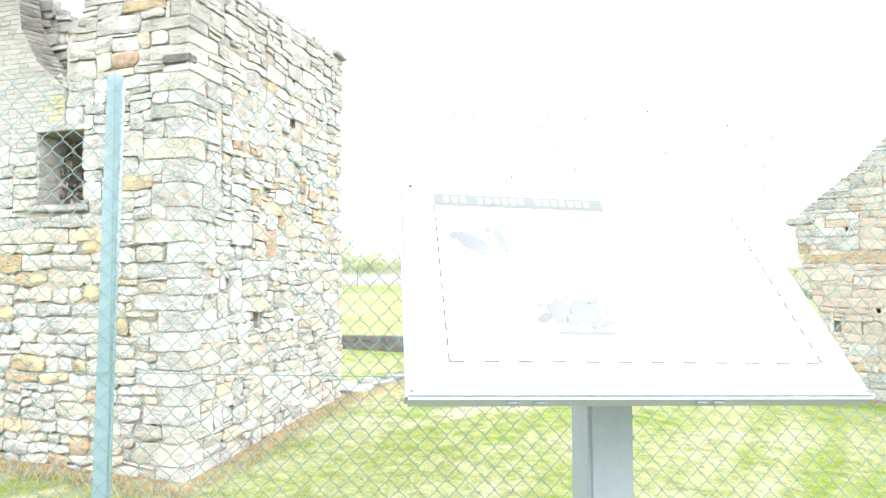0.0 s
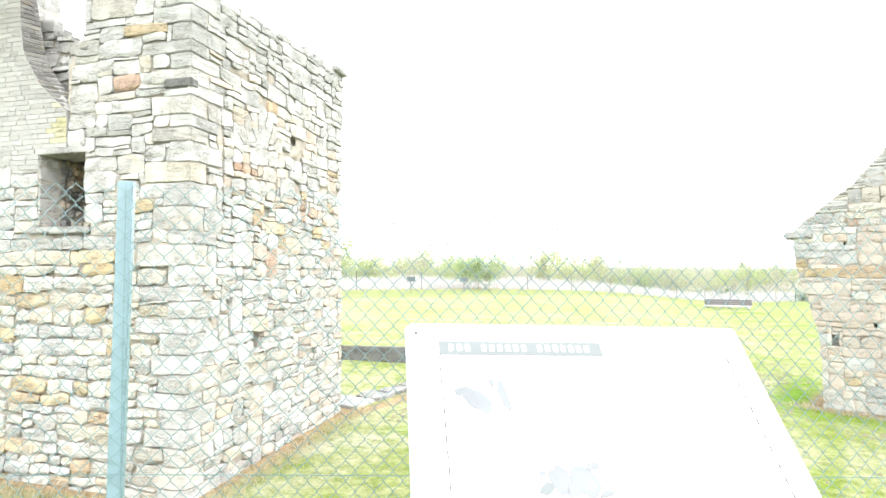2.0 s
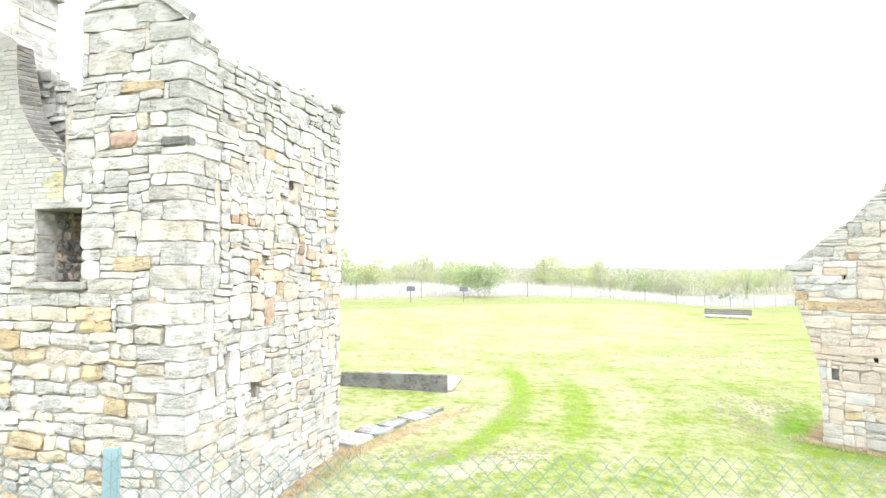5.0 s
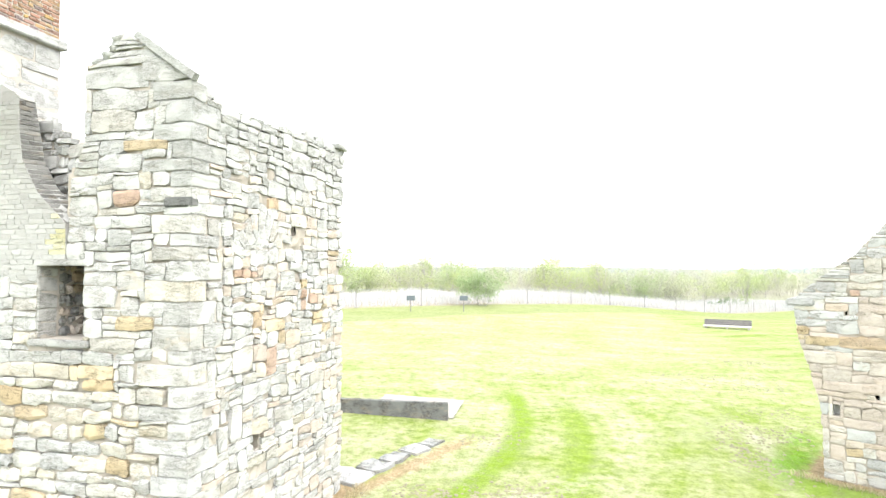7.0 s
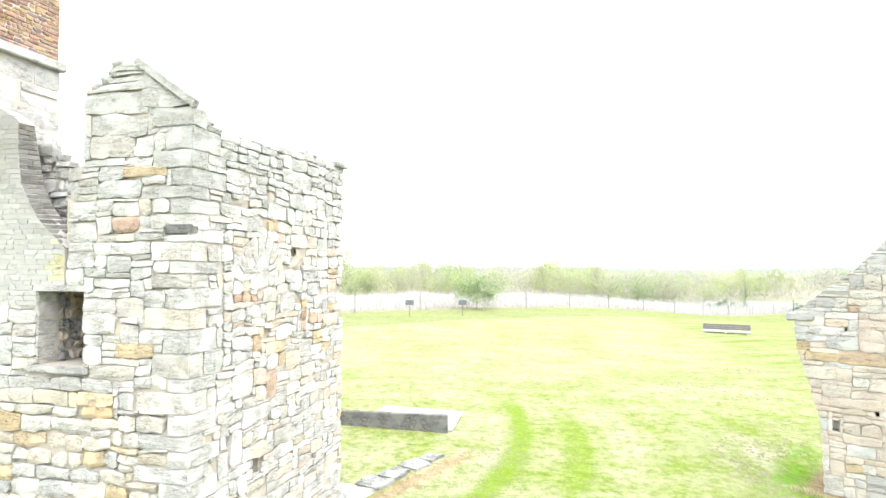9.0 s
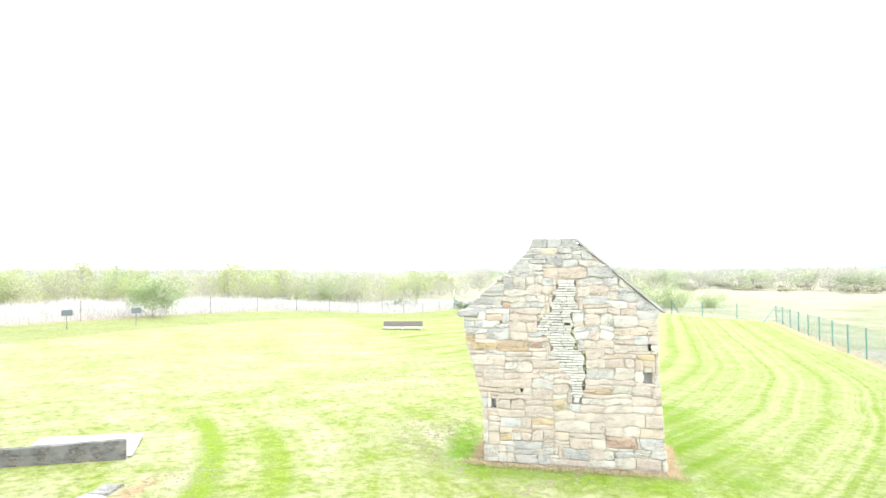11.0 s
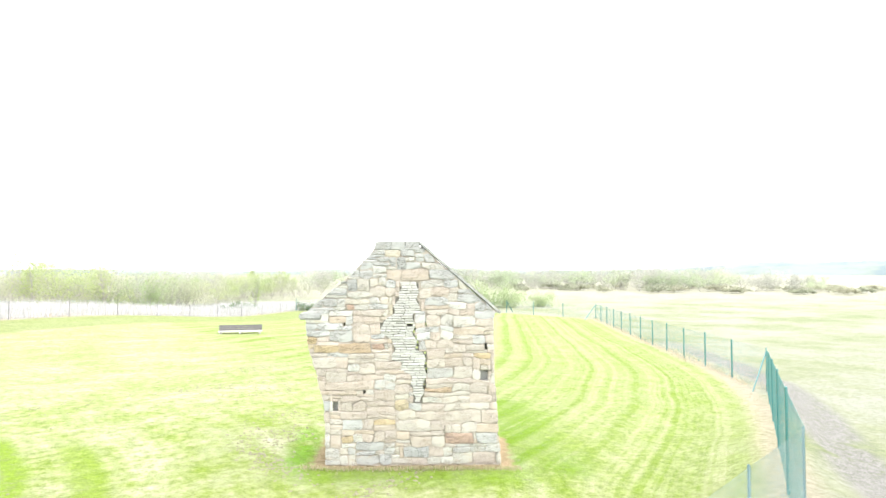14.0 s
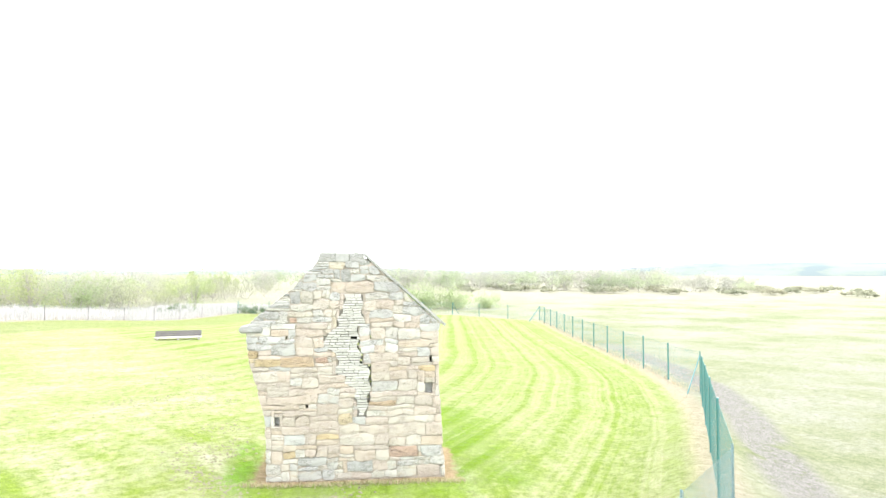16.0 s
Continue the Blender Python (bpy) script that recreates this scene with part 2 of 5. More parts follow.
straw_mat = leaf_material("dry_straw", [(0.0, (0.36, 0.30, 0.20)), (0.5, (0.40, 0.34, 0.24)), (1.0, (0.30, 0.25, 0.15))], 0.3)
blade_mat = leaf_material("grass_blade", [(0.00, (0.117, 0.195, 0.028)), (0.60, (0.156, 0.221, 0.044)), (1.00, (0.260, 0.260, 0.099))], 0.3)


# ---- building blocks ----
def part(name, bm, mat, parent=None, label="", smooth=False):
    """Link a bmesh as one mesh object, under a thing or a part if one is given."""
    me = bpy.data.meshes.new(name)
    bm.to_mesh(me)
    bm.free()
    me.materials.append(mat)
    if smooth:
        me.polygons.foreach_set("use_smooth", [True] * len(me.polygons))
    ob = new(name, me)
    ob.parent = parent
    return tagged(ob, label)


def empty(name, m, label, category, group="", kind=""):
    ob = new(name)
    ob.empty_display_size = 0.2
    ob.matrix_world = m
    return tagged(ob, label, category, group, kind)


def box(bm, x0, x1, y0, y1, z0, z1, bevel=0.0, m=None):
    r = bmesh.ops.create_cube(bm, size=1.0)
    vs = r["verts"]
    for v in vs:
        v.co = Vector((x0 + (x1 - x0) * (v.co.x + 0.5), y0 + (y1 - y0) * (v.co.y + 0.5), z0 + (z1 - z0) * (v.co.z + 0.5)))
        if m is not None:
            v.co = m @ v.co
    if bevel:
        es = list({e for v in vs for e in v.link_edges})
        bmesh.ops.bevel(bm, geom=es, offset=bevel, segments=2, affect="EDGES", clamp_overlap=True)
    return bm


def rod(bm, a, b, r0, r1=None, sides=8):
    """A round bar from a to b, tapering."""
    a, b = Vector(a), Vector(b)
    r1 = r0 if r1 is None else r1
    q = (b - a).to_track_quat("Z", "Y")
    rings = []
    for c, r in ((a, r0), (b, r1)):
        rings.append([bm.verts.new(c + q @ Vector((r * math.cos(2 * math.pi * k / sides), r * math.sin(2 * math.pi * k / sides), 0))) for k in range(sides)])
    for k in range(sides):
        bm.faces.new((rings[0][k], rings[0][(k + 1) % sides], rings[1][(k + 1) % sides], rings[1][k]))
    bm.faces.new(rings[1])
    bm.faces.new(rings[0][::-1])
    return bm


def prism(bm, outline, y0, y1):
    """An upright slab: outline in x and z, from y0 to y1."""
    a = [bm.verts.new((x, y0, z)) for x, z in outline]
    b = [bm.verts.new((x, y1, z)) for x, z in outline]
    n = len(a)
    bm.faces.new(a[::-1])
    bm.faces.new(b)
    for k in range(n):
        bm.faces.new((a[k], a[(k + 1) % n], b[(k + 1) % n], b[k]))
    bmesh.ops.recalc_face_normals(bm, faces=bm.faces[:])
    return bm


# ---- ground ----
def sat(u, l):
    return l * math.tanh(u / l)


def step(a, b, v):
    k = min(1.0, max(0.0, (v - a) / (b - a)))
    return k * k * (3 - 2 * k)


def base_z(x, y):
    z = -0.045 * sat(x - 8.5, 30 if x > 8.5 else 12) + 0.042 * sat(y - 12.0, 30) * (1 - step(10, 35, x))
    z += 0.09 * math.exp(-((x - 8.5) ** 2 + (y - 10.2) ** 2) / 16)
    z += 1.05 * (1 - step(1.8, 6, y)) * (1 - step(8, 17, x))
    d = edge_side(x, y)
    z -= 1.3 * step(2, 28, d) * (1 - step(30, 60, x))
    z += 0.16 * math.exp(-((x - 11.5) ** 2 / 9 + (y - 22.5) ** 2 / 3)) + 0.04 * math.exp(-((x - 6.0) ** 2 / 0.5 + (y - 13.2) ** 2 / 3))
    return z + 0.06 * noise.noise((x * 0.22, y * 0.22, 3)) * step(3, 12, math.hypot(x, y))


def ground_z(x, y):
    """The ground, with an even bank under the near fence."""
    z = base_z(x, y)
    k = math.exp(-(((x - 17.6) ** 2 + (y - 37.6) ** 2) / 6.0) ** 2)
    z += (base_z(17.6, 37.6) - z) * k
    k = math.exp(-(((x - 8.6) ** 2 + (y - 10.1) ** 2) / 10.0) ** 2)
    z += (-0.03 - z) * k
    if 5 < x < 30 and -3 < y < 14:
        t = min(1.0, max(0.0, ((x - 7.3) * 20.0 + (y - 2.06) * 7.04) / (20.0 ** 2 + 7.04 ** 2)))
        fx, fy = 7.3 + 20.0 * t, 2.06 + 7.04 * t
        rise = base_z(7.3, 2.06) * (1 - t) + base_z(27.3, 9.1) * t - base_z(fx, fy)
        z += max(0.0, rise) * math.exp(-((x - fx) ** 2 + (y - fy) ** 2) / 2.2)
    return z


EDGE_A, EDGE_B = Vector((-30.0, 21.5)), Vector((43.0, 75.0))


def edge_side(x, y):
    """Metres beyond the line where the lawn ends and the reeds begin."""
    d = (EDGE_B - EDGE_A).normalized()
    return -((x - EDGE_A.x) * d.y - (y - EDGE_A.y) * d.x)


def axis(near0, near1, fine, far0, far1):
    out, v, s = [], near0, fine
    while v > far0:
        out.append(v)
        s *= 1.12
        v -= s
    out = out[::-1] + list(np.arange(near0 + fine, near1, fine))
    v, s = near1, fine
    while v < far1:
        out.append(v)
        s *= 1.12
        v += s
    return [far0] + out + [far1]


xs, ys = axis(-8, 18, 0.4, -900, 1800), axis(-4, 26, 0.4, -700, 1800)
bm = bmesh.new()
grid = [[bm.verts.new((x, y, ground_z(x, y))) for x in xs] for y in ys]
for j in range(len(ys) - 1):
    for i in range(len(xs) - 1):
        bm.faces.new((grid[j][i], grid[j][i + 1], grid[j + 1][i + 1], grid[j + 1][i]))

m, n, l, b = material("mown_grass", 0.95)
b.inputs["Specular IOR Level"].default_value = 0.1
pos = place(n)
sep = n.new("ShaderNodeSeparateXYZ")
l.new(pos, sep.inputs[0])


def calc(op, a, c=0.0, d=None):
    k = n.new("ShaderNodeMath")
    k.operation = op
    for i, v in enumerate((a, c, d)):
        if v is None:
            continue
        if isinstance(v, (int, float)):
            k.inputs[i].default_value = v
        else:
            l.new(v, k.inputs[i])
    return k.outputs[0]


def line_dist(ax, ay, bx, by):
    """Signed distance to the left of the line a-b, as a node value."""
    h = math.hypot(bx - ax, by - ay)
    ux, uy = (bx - ax) / h, (by - ay) / h
    p = calc("MULTIPLY", calc("SUBTRACT", sep.outputs[1], ay), ux)
    return calc("SUBTRACT", p, calc("MULTIPLY", calc("SUBTRACT", sep.outputs[0], ax), uy))


def soft_step(v, a, c):
    k = n.new("ShaderNodeMapRange")
    k.interpolation_type = "SMOOTHSTEP"
    l.new(v, k.inputs[0])
    k.inputs[1].default_value, k.inputs[2].default_value = a, c
    return k.outputs[0]


fine = noise_tex(n, l, 26.0, 6, 0.7, pos)
tuft = noise_tex(n, l, 5.0, 5, 0.65, pos)
patch = noise_tex(n, l, 0.55, 4, 0.6, pos)
broad = noise_tex(n, l, 0.12, 3, 0.5, pos)
wob = calc("MULTIPLY", calc("SUBTRACT", broad.outputs[0], 0.5), 3.0)
# mowing lines run along the fence and bend with it
d_far = line_dist(27.5, 9.2, 63, 40)
d_near = line_dist(7.3, 2.0, 27.5, 9.2)
inside = calc("SMOOTH_MIN", d_far, d_near, 6.0)
mow = n.new("ShaderNodeTexNoise")
mow.noise_dimensions = "1D"
mow.inputs["Scale"].default_value, mow.inputs["Detail"].default_value = 1.35, 6.0
l.new(calc("ADD", inside, calc("MULTIPLY", wob, 0.25)), mow.inputs["W"])
stripes = ramp(n, [(0.41, (0.1, 0.1, 0.1)), (0.48, (0.5, 0.5, 0.5)), (0.53, (0.62, 0.62, 0.62)), (0.57, (1, 1, 1)), (0.64, (0.65, 0.65, 0.65))])
swirl = noise_tex(n, l, 0.5, 4, 0.55, pos, (0.35, 2.0, 1.0))
# wheel and mower tracks curving towards the ruin
bow = calc("SUBTRACT", sep.outputs[0], calc("MULTIPLY", calc("POWER", calc("SUBTRACT", sep.outputs[1], 15.0), 2.0), -0.05))
ruts = n.new("ShaderNodeTexNoise")
ruts.noise_dimensions = "1D"
ruts.inputs["Scale"].default_value, ruts.inputs["Detail"].default_value = 1.1, 3.0
l.new(calc("ADD", bow, calc("MULTIPLY", wob, 0.15)), ruts.inputs["W"])
near_ruts = calc("MULTIPLY", soft_step(sep.outputs[1], 22.0, 14.0), 0.38)
blend = calc("ADD", calc("MULTIPLY", patch.outputs[0], 0.62), calc("MULTIPLY", swirl.outputs[0], 0.38))
mx = n.new("ShaderNodeMix")
l.new(near_ruts, mx.inputs[0])
l.new(blend, mx.inputs[2])
l.new(ruts.outputs[0], mx.inputs[3])
mott = noise_tex(n, l, 1.7, 6, 0.7, pos, (0.8, 1.3, 1.0))
blend = calc("ADD", calc("ADD", calc("MULTIPLY", mx.outputs[0], 0.62), calc("MULTIPLY", tuft.outputs[0], 0.16)), calc("MULTIPLY", mott.outputs[0], 0.22))
lawn_w = ramp(n, [(0.36, (0.105, 0.172, 0.010)), (0.43, (0.148, 0.197, 0.040)), (0.50, (0.203, 0.228, 0.100)), (0.575, (0.268, 0.276, 0.178)), (0.65, (0.315, 0.312, 0.25))])
l.new(blend, lawn_w.inputs[0])
hair = n.new("ShaderNodeTexNoise")
hair.noise_dimensions = "1D"
hair.inputs["Scale"].default_value, hair.inputs["Detail"].default_value = 5.5, 3.0
l.new(calc("ADD", inside, calc("MULTIPLY", wob, 0.3)), hair.inputs["W"])
mow_mix = calc("ADD", calc("MULTIPLY", mow.outputs[0], 0.6), calc("ADD", calc("MULTIPLY", hair.outputs[0], 0.22), calc("MULTIPLY", mott.outputs[0], 0.18)))
l.new(mow_mix, stripes.inputs[0])
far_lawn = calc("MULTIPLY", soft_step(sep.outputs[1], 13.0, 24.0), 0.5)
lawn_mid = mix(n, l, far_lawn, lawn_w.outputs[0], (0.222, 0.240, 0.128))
lawn_e = mix(n, l, stripes.outputs[0], (0.106, 0.162, 0.016), (0.212, 0.232, 0.112))
side_e = soft_step(calc("SUBTRACT", sep.outputs[0], calc("MULTIPLY", sep.outputs[1], 0.12)), 7.0, 12.0)
lawn = mix(n, l, side_e, lawn_mid, mix(n, l, 0.75, lawn_w.outputs[0], lawn_e))
# darker arcs where the mower turned, and lush grass at the gable's foot


def arc_band(cx, cy, rad, w, y0, y1):
    dx, dy = calc("SUBTRACT", sep.outputs[0], cx), calc("SUBTRACT", sep.outputs[1], cy)
    dist = calc("SQRT", calc("ADD", calc("MULTIPLY", dx, dx), calc("MULTIPLY", dy, dy)))
    off = calc("ABSOLUTE", calc("ADD", calc("SUBTRACT", dist, rad), calc("MULTIPLY", calc("SUBTRACT", patch.outputs[0], 0.5), 0.5)))
    ends = calc("MULTIPLY", soft_step(sep.outputs[1], y0, y0 + 1.5), soft_step(sep.outputs[1], y1, y1 - 2.0))
    return calc("MULTIPLY", calc("MULTIPLY", soft_step(off, w, w * 0.2), ends), soft_step(tuft.outputs[0], 0.3, 0.52))


lawn = mix(n, l, calc("MULTIPLY", arc_band(-8.0, 15.5, 9.95, 0.42, 8.0, 18.0), 0.85), lawn, (0.115, 0.185, 0.008))
lawn = mix(n, l, calc("MULTIPLY", arc_band(-30.0, 18.5, 33.3, 0.55, 8.0, 17.0), 0.6), lawn, (0.122, 0.188, 0.012))
lawn = mix(n, l, calc("MULTIPLY", arc_band(-8.0, 24.0, 17.0, 0.5, 7.0, 11.5), calc("MULTIPLY", soft_step(mott.outputs[0], 0.40, 0.56), 0.8)), lawn, (0.33, 0.325, 0.26))
lawn = mix(n, l, calc("MULTIPLY", arc_band(9.7, 12.0, 4.4, 1.2, 8.0, 17.5), 0.3), lawn, (0.125, 0.175, 0.016))


def beside(ax, ay, bx, by, reach):
    """Lush grass to the right of the line a-b, over its length, as a node value."""
    h = math.hypot(bx - ax, by - ay)
    away = calc("ADD", calc("MULTIPLY", line_dist(ax, ay, bx, by), -1.0), calc("MULTIPLY", calc("SUBTRACT", patch.outputs[0], 0.5), 0.8))
    along = line_dist(ax, ay, ax - (by - ay), ay + (bx - ax))
    along = calc("MULTIPLY", along, -1.0)
    ends = calc("MULTIPLY", soft_step(along, -0.8, 0.1), soft_step(along, h + 0.6, h - 0.4))
    band_ = calc("MULTIPLY", soft_step(away, -0.2, 0.2), soft_step(away, reach, reach * 0.35))
    return calc("MULTIPLY", calc("MULTIPLY", band_, ends), soft_step(tuft.outputs[0], 0.26, 0.5))


lawn = mix(n, l, calc("MULTIPLY", beside(10.2, 8.7, 15.6, 14.7, 2.6), calc("ADD", 0.45, calc("MULTIPLY", soft_step(mow.outputs[0], 0.56, 0.44), 0.4))), lawn, (0.088, 0.160, 0.006))
lawn = mix(n, l, calc("MULTIPLY", beside(6.6, 11.6, 10.3, 8.3, 1.5), 0.7), lawn, (0.105, 0.180, 0.010))
lawn = mix(n, l, calc("MULTIPLY", beside(8.4, 13.4, 6.7, 11.4, 0.95), calc("MULTIPLY", soft_step(mott.outputs[0], 0.36, 0.52), 0.85)), lawn, (0.090, 0.195, 0.005))
# greener band below the reeds, then dry litter
d_edge = line_dist(EDGE_A.x, EDGE_A.y, EDGE_B.x, EDGE_B.y)
band = calc("MULTIPLY", soft_step(calc("ADD", d_edge, calc("MULTIPLY", wob, 0.5)), -7.0, -6.4), 0.7)
lawn = mix(n, l, band, lawn, mix(n, l, swirl.outputs[0], (0.115, 0.145, 0.045), (0.165, 0.185, 0.075)))
lawn = mix(n, l, soft_step(d_edge, -0.5, 0.3), lawn, (0.24, 0.205, 0.15))
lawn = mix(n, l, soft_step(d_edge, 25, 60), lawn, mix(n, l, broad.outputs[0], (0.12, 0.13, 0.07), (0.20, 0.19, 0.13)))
# rough pasture beyond the fence, straw along it, and a worn gravel track
# pasture tones are greyed to hold some of the haze
field = ramp(n, [(0.38, (0.140, 0.158, 0.085)), (0.48, (0.172, 0.182, 0.122)), (0.60, (0.20, 0.205, 0.165))])
l.new(calc("ADD", calc("MULTIPLY", patch.outputs[0], 0.4), calc("MULTIPLY", broad.outputs[0], 0.6)), field.inputs[0])
closed = calc("MINIMUM", inside, calc("MINIMUM", line_dist(62.5, 39.5, 63.5, 54.0), line_dist(63.5, 54.0, 43.5, 75.0)))
out = calc("MULTIPLY", soft_step(closed, 0.5, -0.3), soft_step(sep.outputs[0], 5.0, 9.0))
straw = calc("MULTIPLY", soft_step(calc("ABSOLUTE", calc("ADD", closed, calc("MULTIPLY", wob, 0.2))), 0.8, 0.1), soft_step(sep.outputs[0], 7.0, 12.0))
# haze painted over the pasture, paler the farther out
reach = calc("ADD", calc("ADD", sep.outputs[0], sep.outputs[1]), calc("MULTIPLY", wob, 20.0))
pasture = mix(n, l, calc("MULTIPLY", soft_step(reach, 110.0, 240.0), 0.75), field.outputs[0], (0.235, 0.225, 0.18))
col = mix(n, l, out, lawn, pasture)
col = mix(n, l, calc("MULTIPLY", straw, 0.75), col, (0.25, 0.215, 0.165))
trk = calc("ADD", calc("SMOOTH_MIN", line_dist(30.0, 9.0, 66, 40.2), line_dist(14.5, 2.5, 30.0, 9.0), 4.0), calc("MULTIPLY", wob, 0.25))
track = calc("MULTIPLY", soft_step(calc("ABSOLUTE", trk), 1.1, 0.5), calc("MULTIPLY", soft_step(tuft.outputs[0], 0.28, 0.46), soft_step(patch.outputs[0], 0.26, 0.42)))
track = calc("MULTIPLY", calc("MULTIPLY", track, soft_step(sep.outputs[0], 8.0, 12.0)), soft_step(sep.outputs[0], 52.0, 36.0))
col = mix(n, l, track, col, mix(n, l, soft_step(fine.outputs[0], 0.38, 0.6), (0.105, 0.102, 0.094), (0.19, 0.186, 0.172)))
clod = calc("MULTIPLY", soft_step(tuft.outputs[0], 0.56, 0.64), soft_step(patch.outputs[0], 0.52, 0.62))
col = mix(n, l, calc("MULTIPLY", calc("MULTIPLY", clod, 0.55), calc("SUBTRACT", 1.0, out)), col, (0.16, 0.145, 0.095))


def foot(ox, oy, turn, u0, u1, v0, v1):
    """Bare earth round the foot of a walled block, as a node value."""
    c, s = math.cos(radians(turn)), math.sin(radians(turn))
    dx, dy = calc("SUBTRACT", sep.outputs[0], ox), calc("SUBTRACT", sep.outputs[1], oy)
    u = calc("ADD", calc("MULTIPLY", dx, c), calc("MULTIPLY", dy, s))
    v = calc("SUBTRACT", calc("MULTIPLY", dy, c), calc("MULTIPLY", dx, s))
    du_ = calc("SUBTRACT", calc("ABSOLUTE", calc("SUBTRACT", u, (u0 + u1) / 2)), (u1 - u0) / 2)
    dv_ = calc("SUBTRACT", calc("ABSOLUTE", calc("SUBTRACT", v, (v0 + v1) / 2)), (v1 - v0) / 2)
    d = calc("ADD", calc("MAXIMUM", du_, dv_), calc("MULTIPLY", calc("SUBTRACT", tuft.outputs[0], 0.5), 0.5))
    d = calc("ADD", d, calc("MULTIPLY", calc("SUBTRACT", patch.outputs[0], 0.5), 0.5))
    return soft_step(d, 0.26, 0.08)


earth = mix(n, l, fine.outputs[0], (0.20, 0.14, 0.085), (0.30, 0.225, 0.145))
col = mix(n, l, calc("MULTIPLY", foot(-2.66, 6.33, -15.3, -6.0, 0.0, 0.0, 3.8), 0.9), col, earth)
col = mix(n, l, calc("MULTIPLY", foot(7.13, 11.45, -41.8, -0.08, 4.04, 0.0, 2.4), 0.9), col, earth)
path_edge = calc("ADD", calc("ABSOLUTE", line_dist(-1.25, 10.1, 0.2, 12.2)), calc("MULTIPLY", calc("SUBTRACT", tuft.outputs[0], 0.5), 0.6))
path_ends = calc("MULTIPLY", soft_step(sep.outputs[1], 9.3, 10.0), soft_step(sep.outputs[1], 12.9, 12.3))
path_ends = calc("MULTIPLY", path_ends, soft_step(sep.outputs[0], 1.2, 0.6))
col = mix(n, l, calc("MULTIPLY", calc("MULTIPLY", soft_step(path_edge, 0.26, 0.06), path_ends), 0.85), col, earth)
litter = noise_tex(n, l, 34.0, 5, 0.75, pos, (0.6, 1.6, 1.0))
litter = calc("MULTIPLY", soft_step(litter.outputs[0], 0.55, 0.62), soft_step(mott.outputs[0], 0.46, 0.6))
col = mix(n, l, calc("MULTIPLY", calc("MULTIPLY", litter, 0.32), calc("SUBTRACT", 1.0, out)), col, (0.30, 0.285, 0.215))
g1 = ramp(n, [(0.34, (0.52, 0.58, 0.44)), (0.5, (1.0, 1.0, 1.0)), (0.63, (1.36, 1.32, 1.42))])
l.new(calc("ADD", calc("MULTIPLY", fine.outputs[0], 0.55), calc("MULTIPLY", tuft.outputs[0], 0.45)), g1.inputs[0])
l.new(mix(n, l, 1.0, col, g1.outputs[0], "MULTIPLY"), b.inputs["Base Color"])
bump(n, l, b, calc("ADD", fine.outputs[0], calc("MULTIPLY", tuft.outputs[0], 1.5)), 0.9, 0.05)
grass_mat = m
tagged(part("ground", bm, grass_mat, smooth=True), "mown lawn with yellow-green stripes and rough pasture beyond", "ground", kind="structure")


# ---- masonry ----
def stone_mesh(corners, proud, depth, bevel, rough, face, rng, wobble=0.0):
    """One rough stone from four face corners (a, z): a softened 5 x 4 face with a body behind it. Returns mesh and middle."""
    (a0, z0), (a1, z1), (a2, z2), (a3, z3) = corners
    ca, cz = (a0 + a1 + a2 + a3) / 4, (z0 + z1 + z2 + z3) / 4
    w, h = max(0.02, (a1 + a2 - a0 - a3) / 2), max(0.02, (z2 + z3 - z0 - z1) / 2)
    eu, ev = min(0.3, bevel / w), min(0.3, bevel / h)
    if w > 0.09 and h > 0.07 and wobble:
        eu, ev = rng.uniform(0.2, 0.38), rng.uniform(0.18, 0.32)
        wob = wobble * min(1.0, h / 0.16)
    else:
        wob = 0.5 * bevel * (wobble > 0)
    us, vs = (0, eu, rng.uniform(0.42, 0.58), 1 - eu * rng.uniform(0.8, 1.2), 1), (0, ev, 1 - ev * rng.uniform(0.8, 1.2), 1)
    verts, ring = [], [(i, 0) for i in range(5)] + [(4, 1), (4, 2)] + [(i, 3) for i in range(4, -1, -1)] + [(0, 2), (0, 1)]
    c = Vector(face(ca, cz, 0))
    tilt, lean = rng.uniform(-1, 1) * rough, rng.uniform(-1, 1) * rough
    idx = {}
    for j, v in enumerate(vs):
        for i, u in enumerate(us):
            a = (a0 * (1 - u) + a1 * u) * (1 - v) + (a3 * (1 - u) + a2 * u) * v
            z = (z0 * (1 - u) + z1 * u) * (1 - v) + (z3 * (1 - u) + z2 * u) * v
            edge = (i in (0, 4)) + (j in (0, 3))
            out = proud + tilt * (u - 0.5) + lean * (v - 0.5) + rng.uniform(-0.35, 0.35) * rough - (0, 0.6, 1.0)[edge] * bevel
            if edge:
                k = rng.uniform(-0.6, 0.9) * wob + (edge == 2) * (0.5 * wob + 0.35 * bevel)
                a += k if i == 0 else -k if i == 4 else 0
                z += k if j == 0 else -k if j == 3 else 0
            idx[i, j] = len(verts)
            verts.append(Vector(face(a, z, out)) - c)
    for i, j in ring:
        u, v = us[i], vs[j]
        a = (a0 * (1 - u) + a1 * u) * (1 - v) + (a3 * (1 - u) + a2 * u) * v
        z = (z0 * (1 - u) + z1 * u) * (1 - v) + (z3 * (1 - u) + z2 * u) * v
        verts.append(Vector(face(a, z, -depth)) - c)
    faces = [(idx[i, j], idx[i + 1, j], idx[i + 1, j + 1], idx[i, j + 1]) for j in range(3) for i in range(4)]
    for k, p in enumerate(ring):
        q = ring[(k + 1) % 14]
        faces.append((idx[q], idx[p], 20 + k, 20 + (k + 1) % 14))
    return verts, faces, c


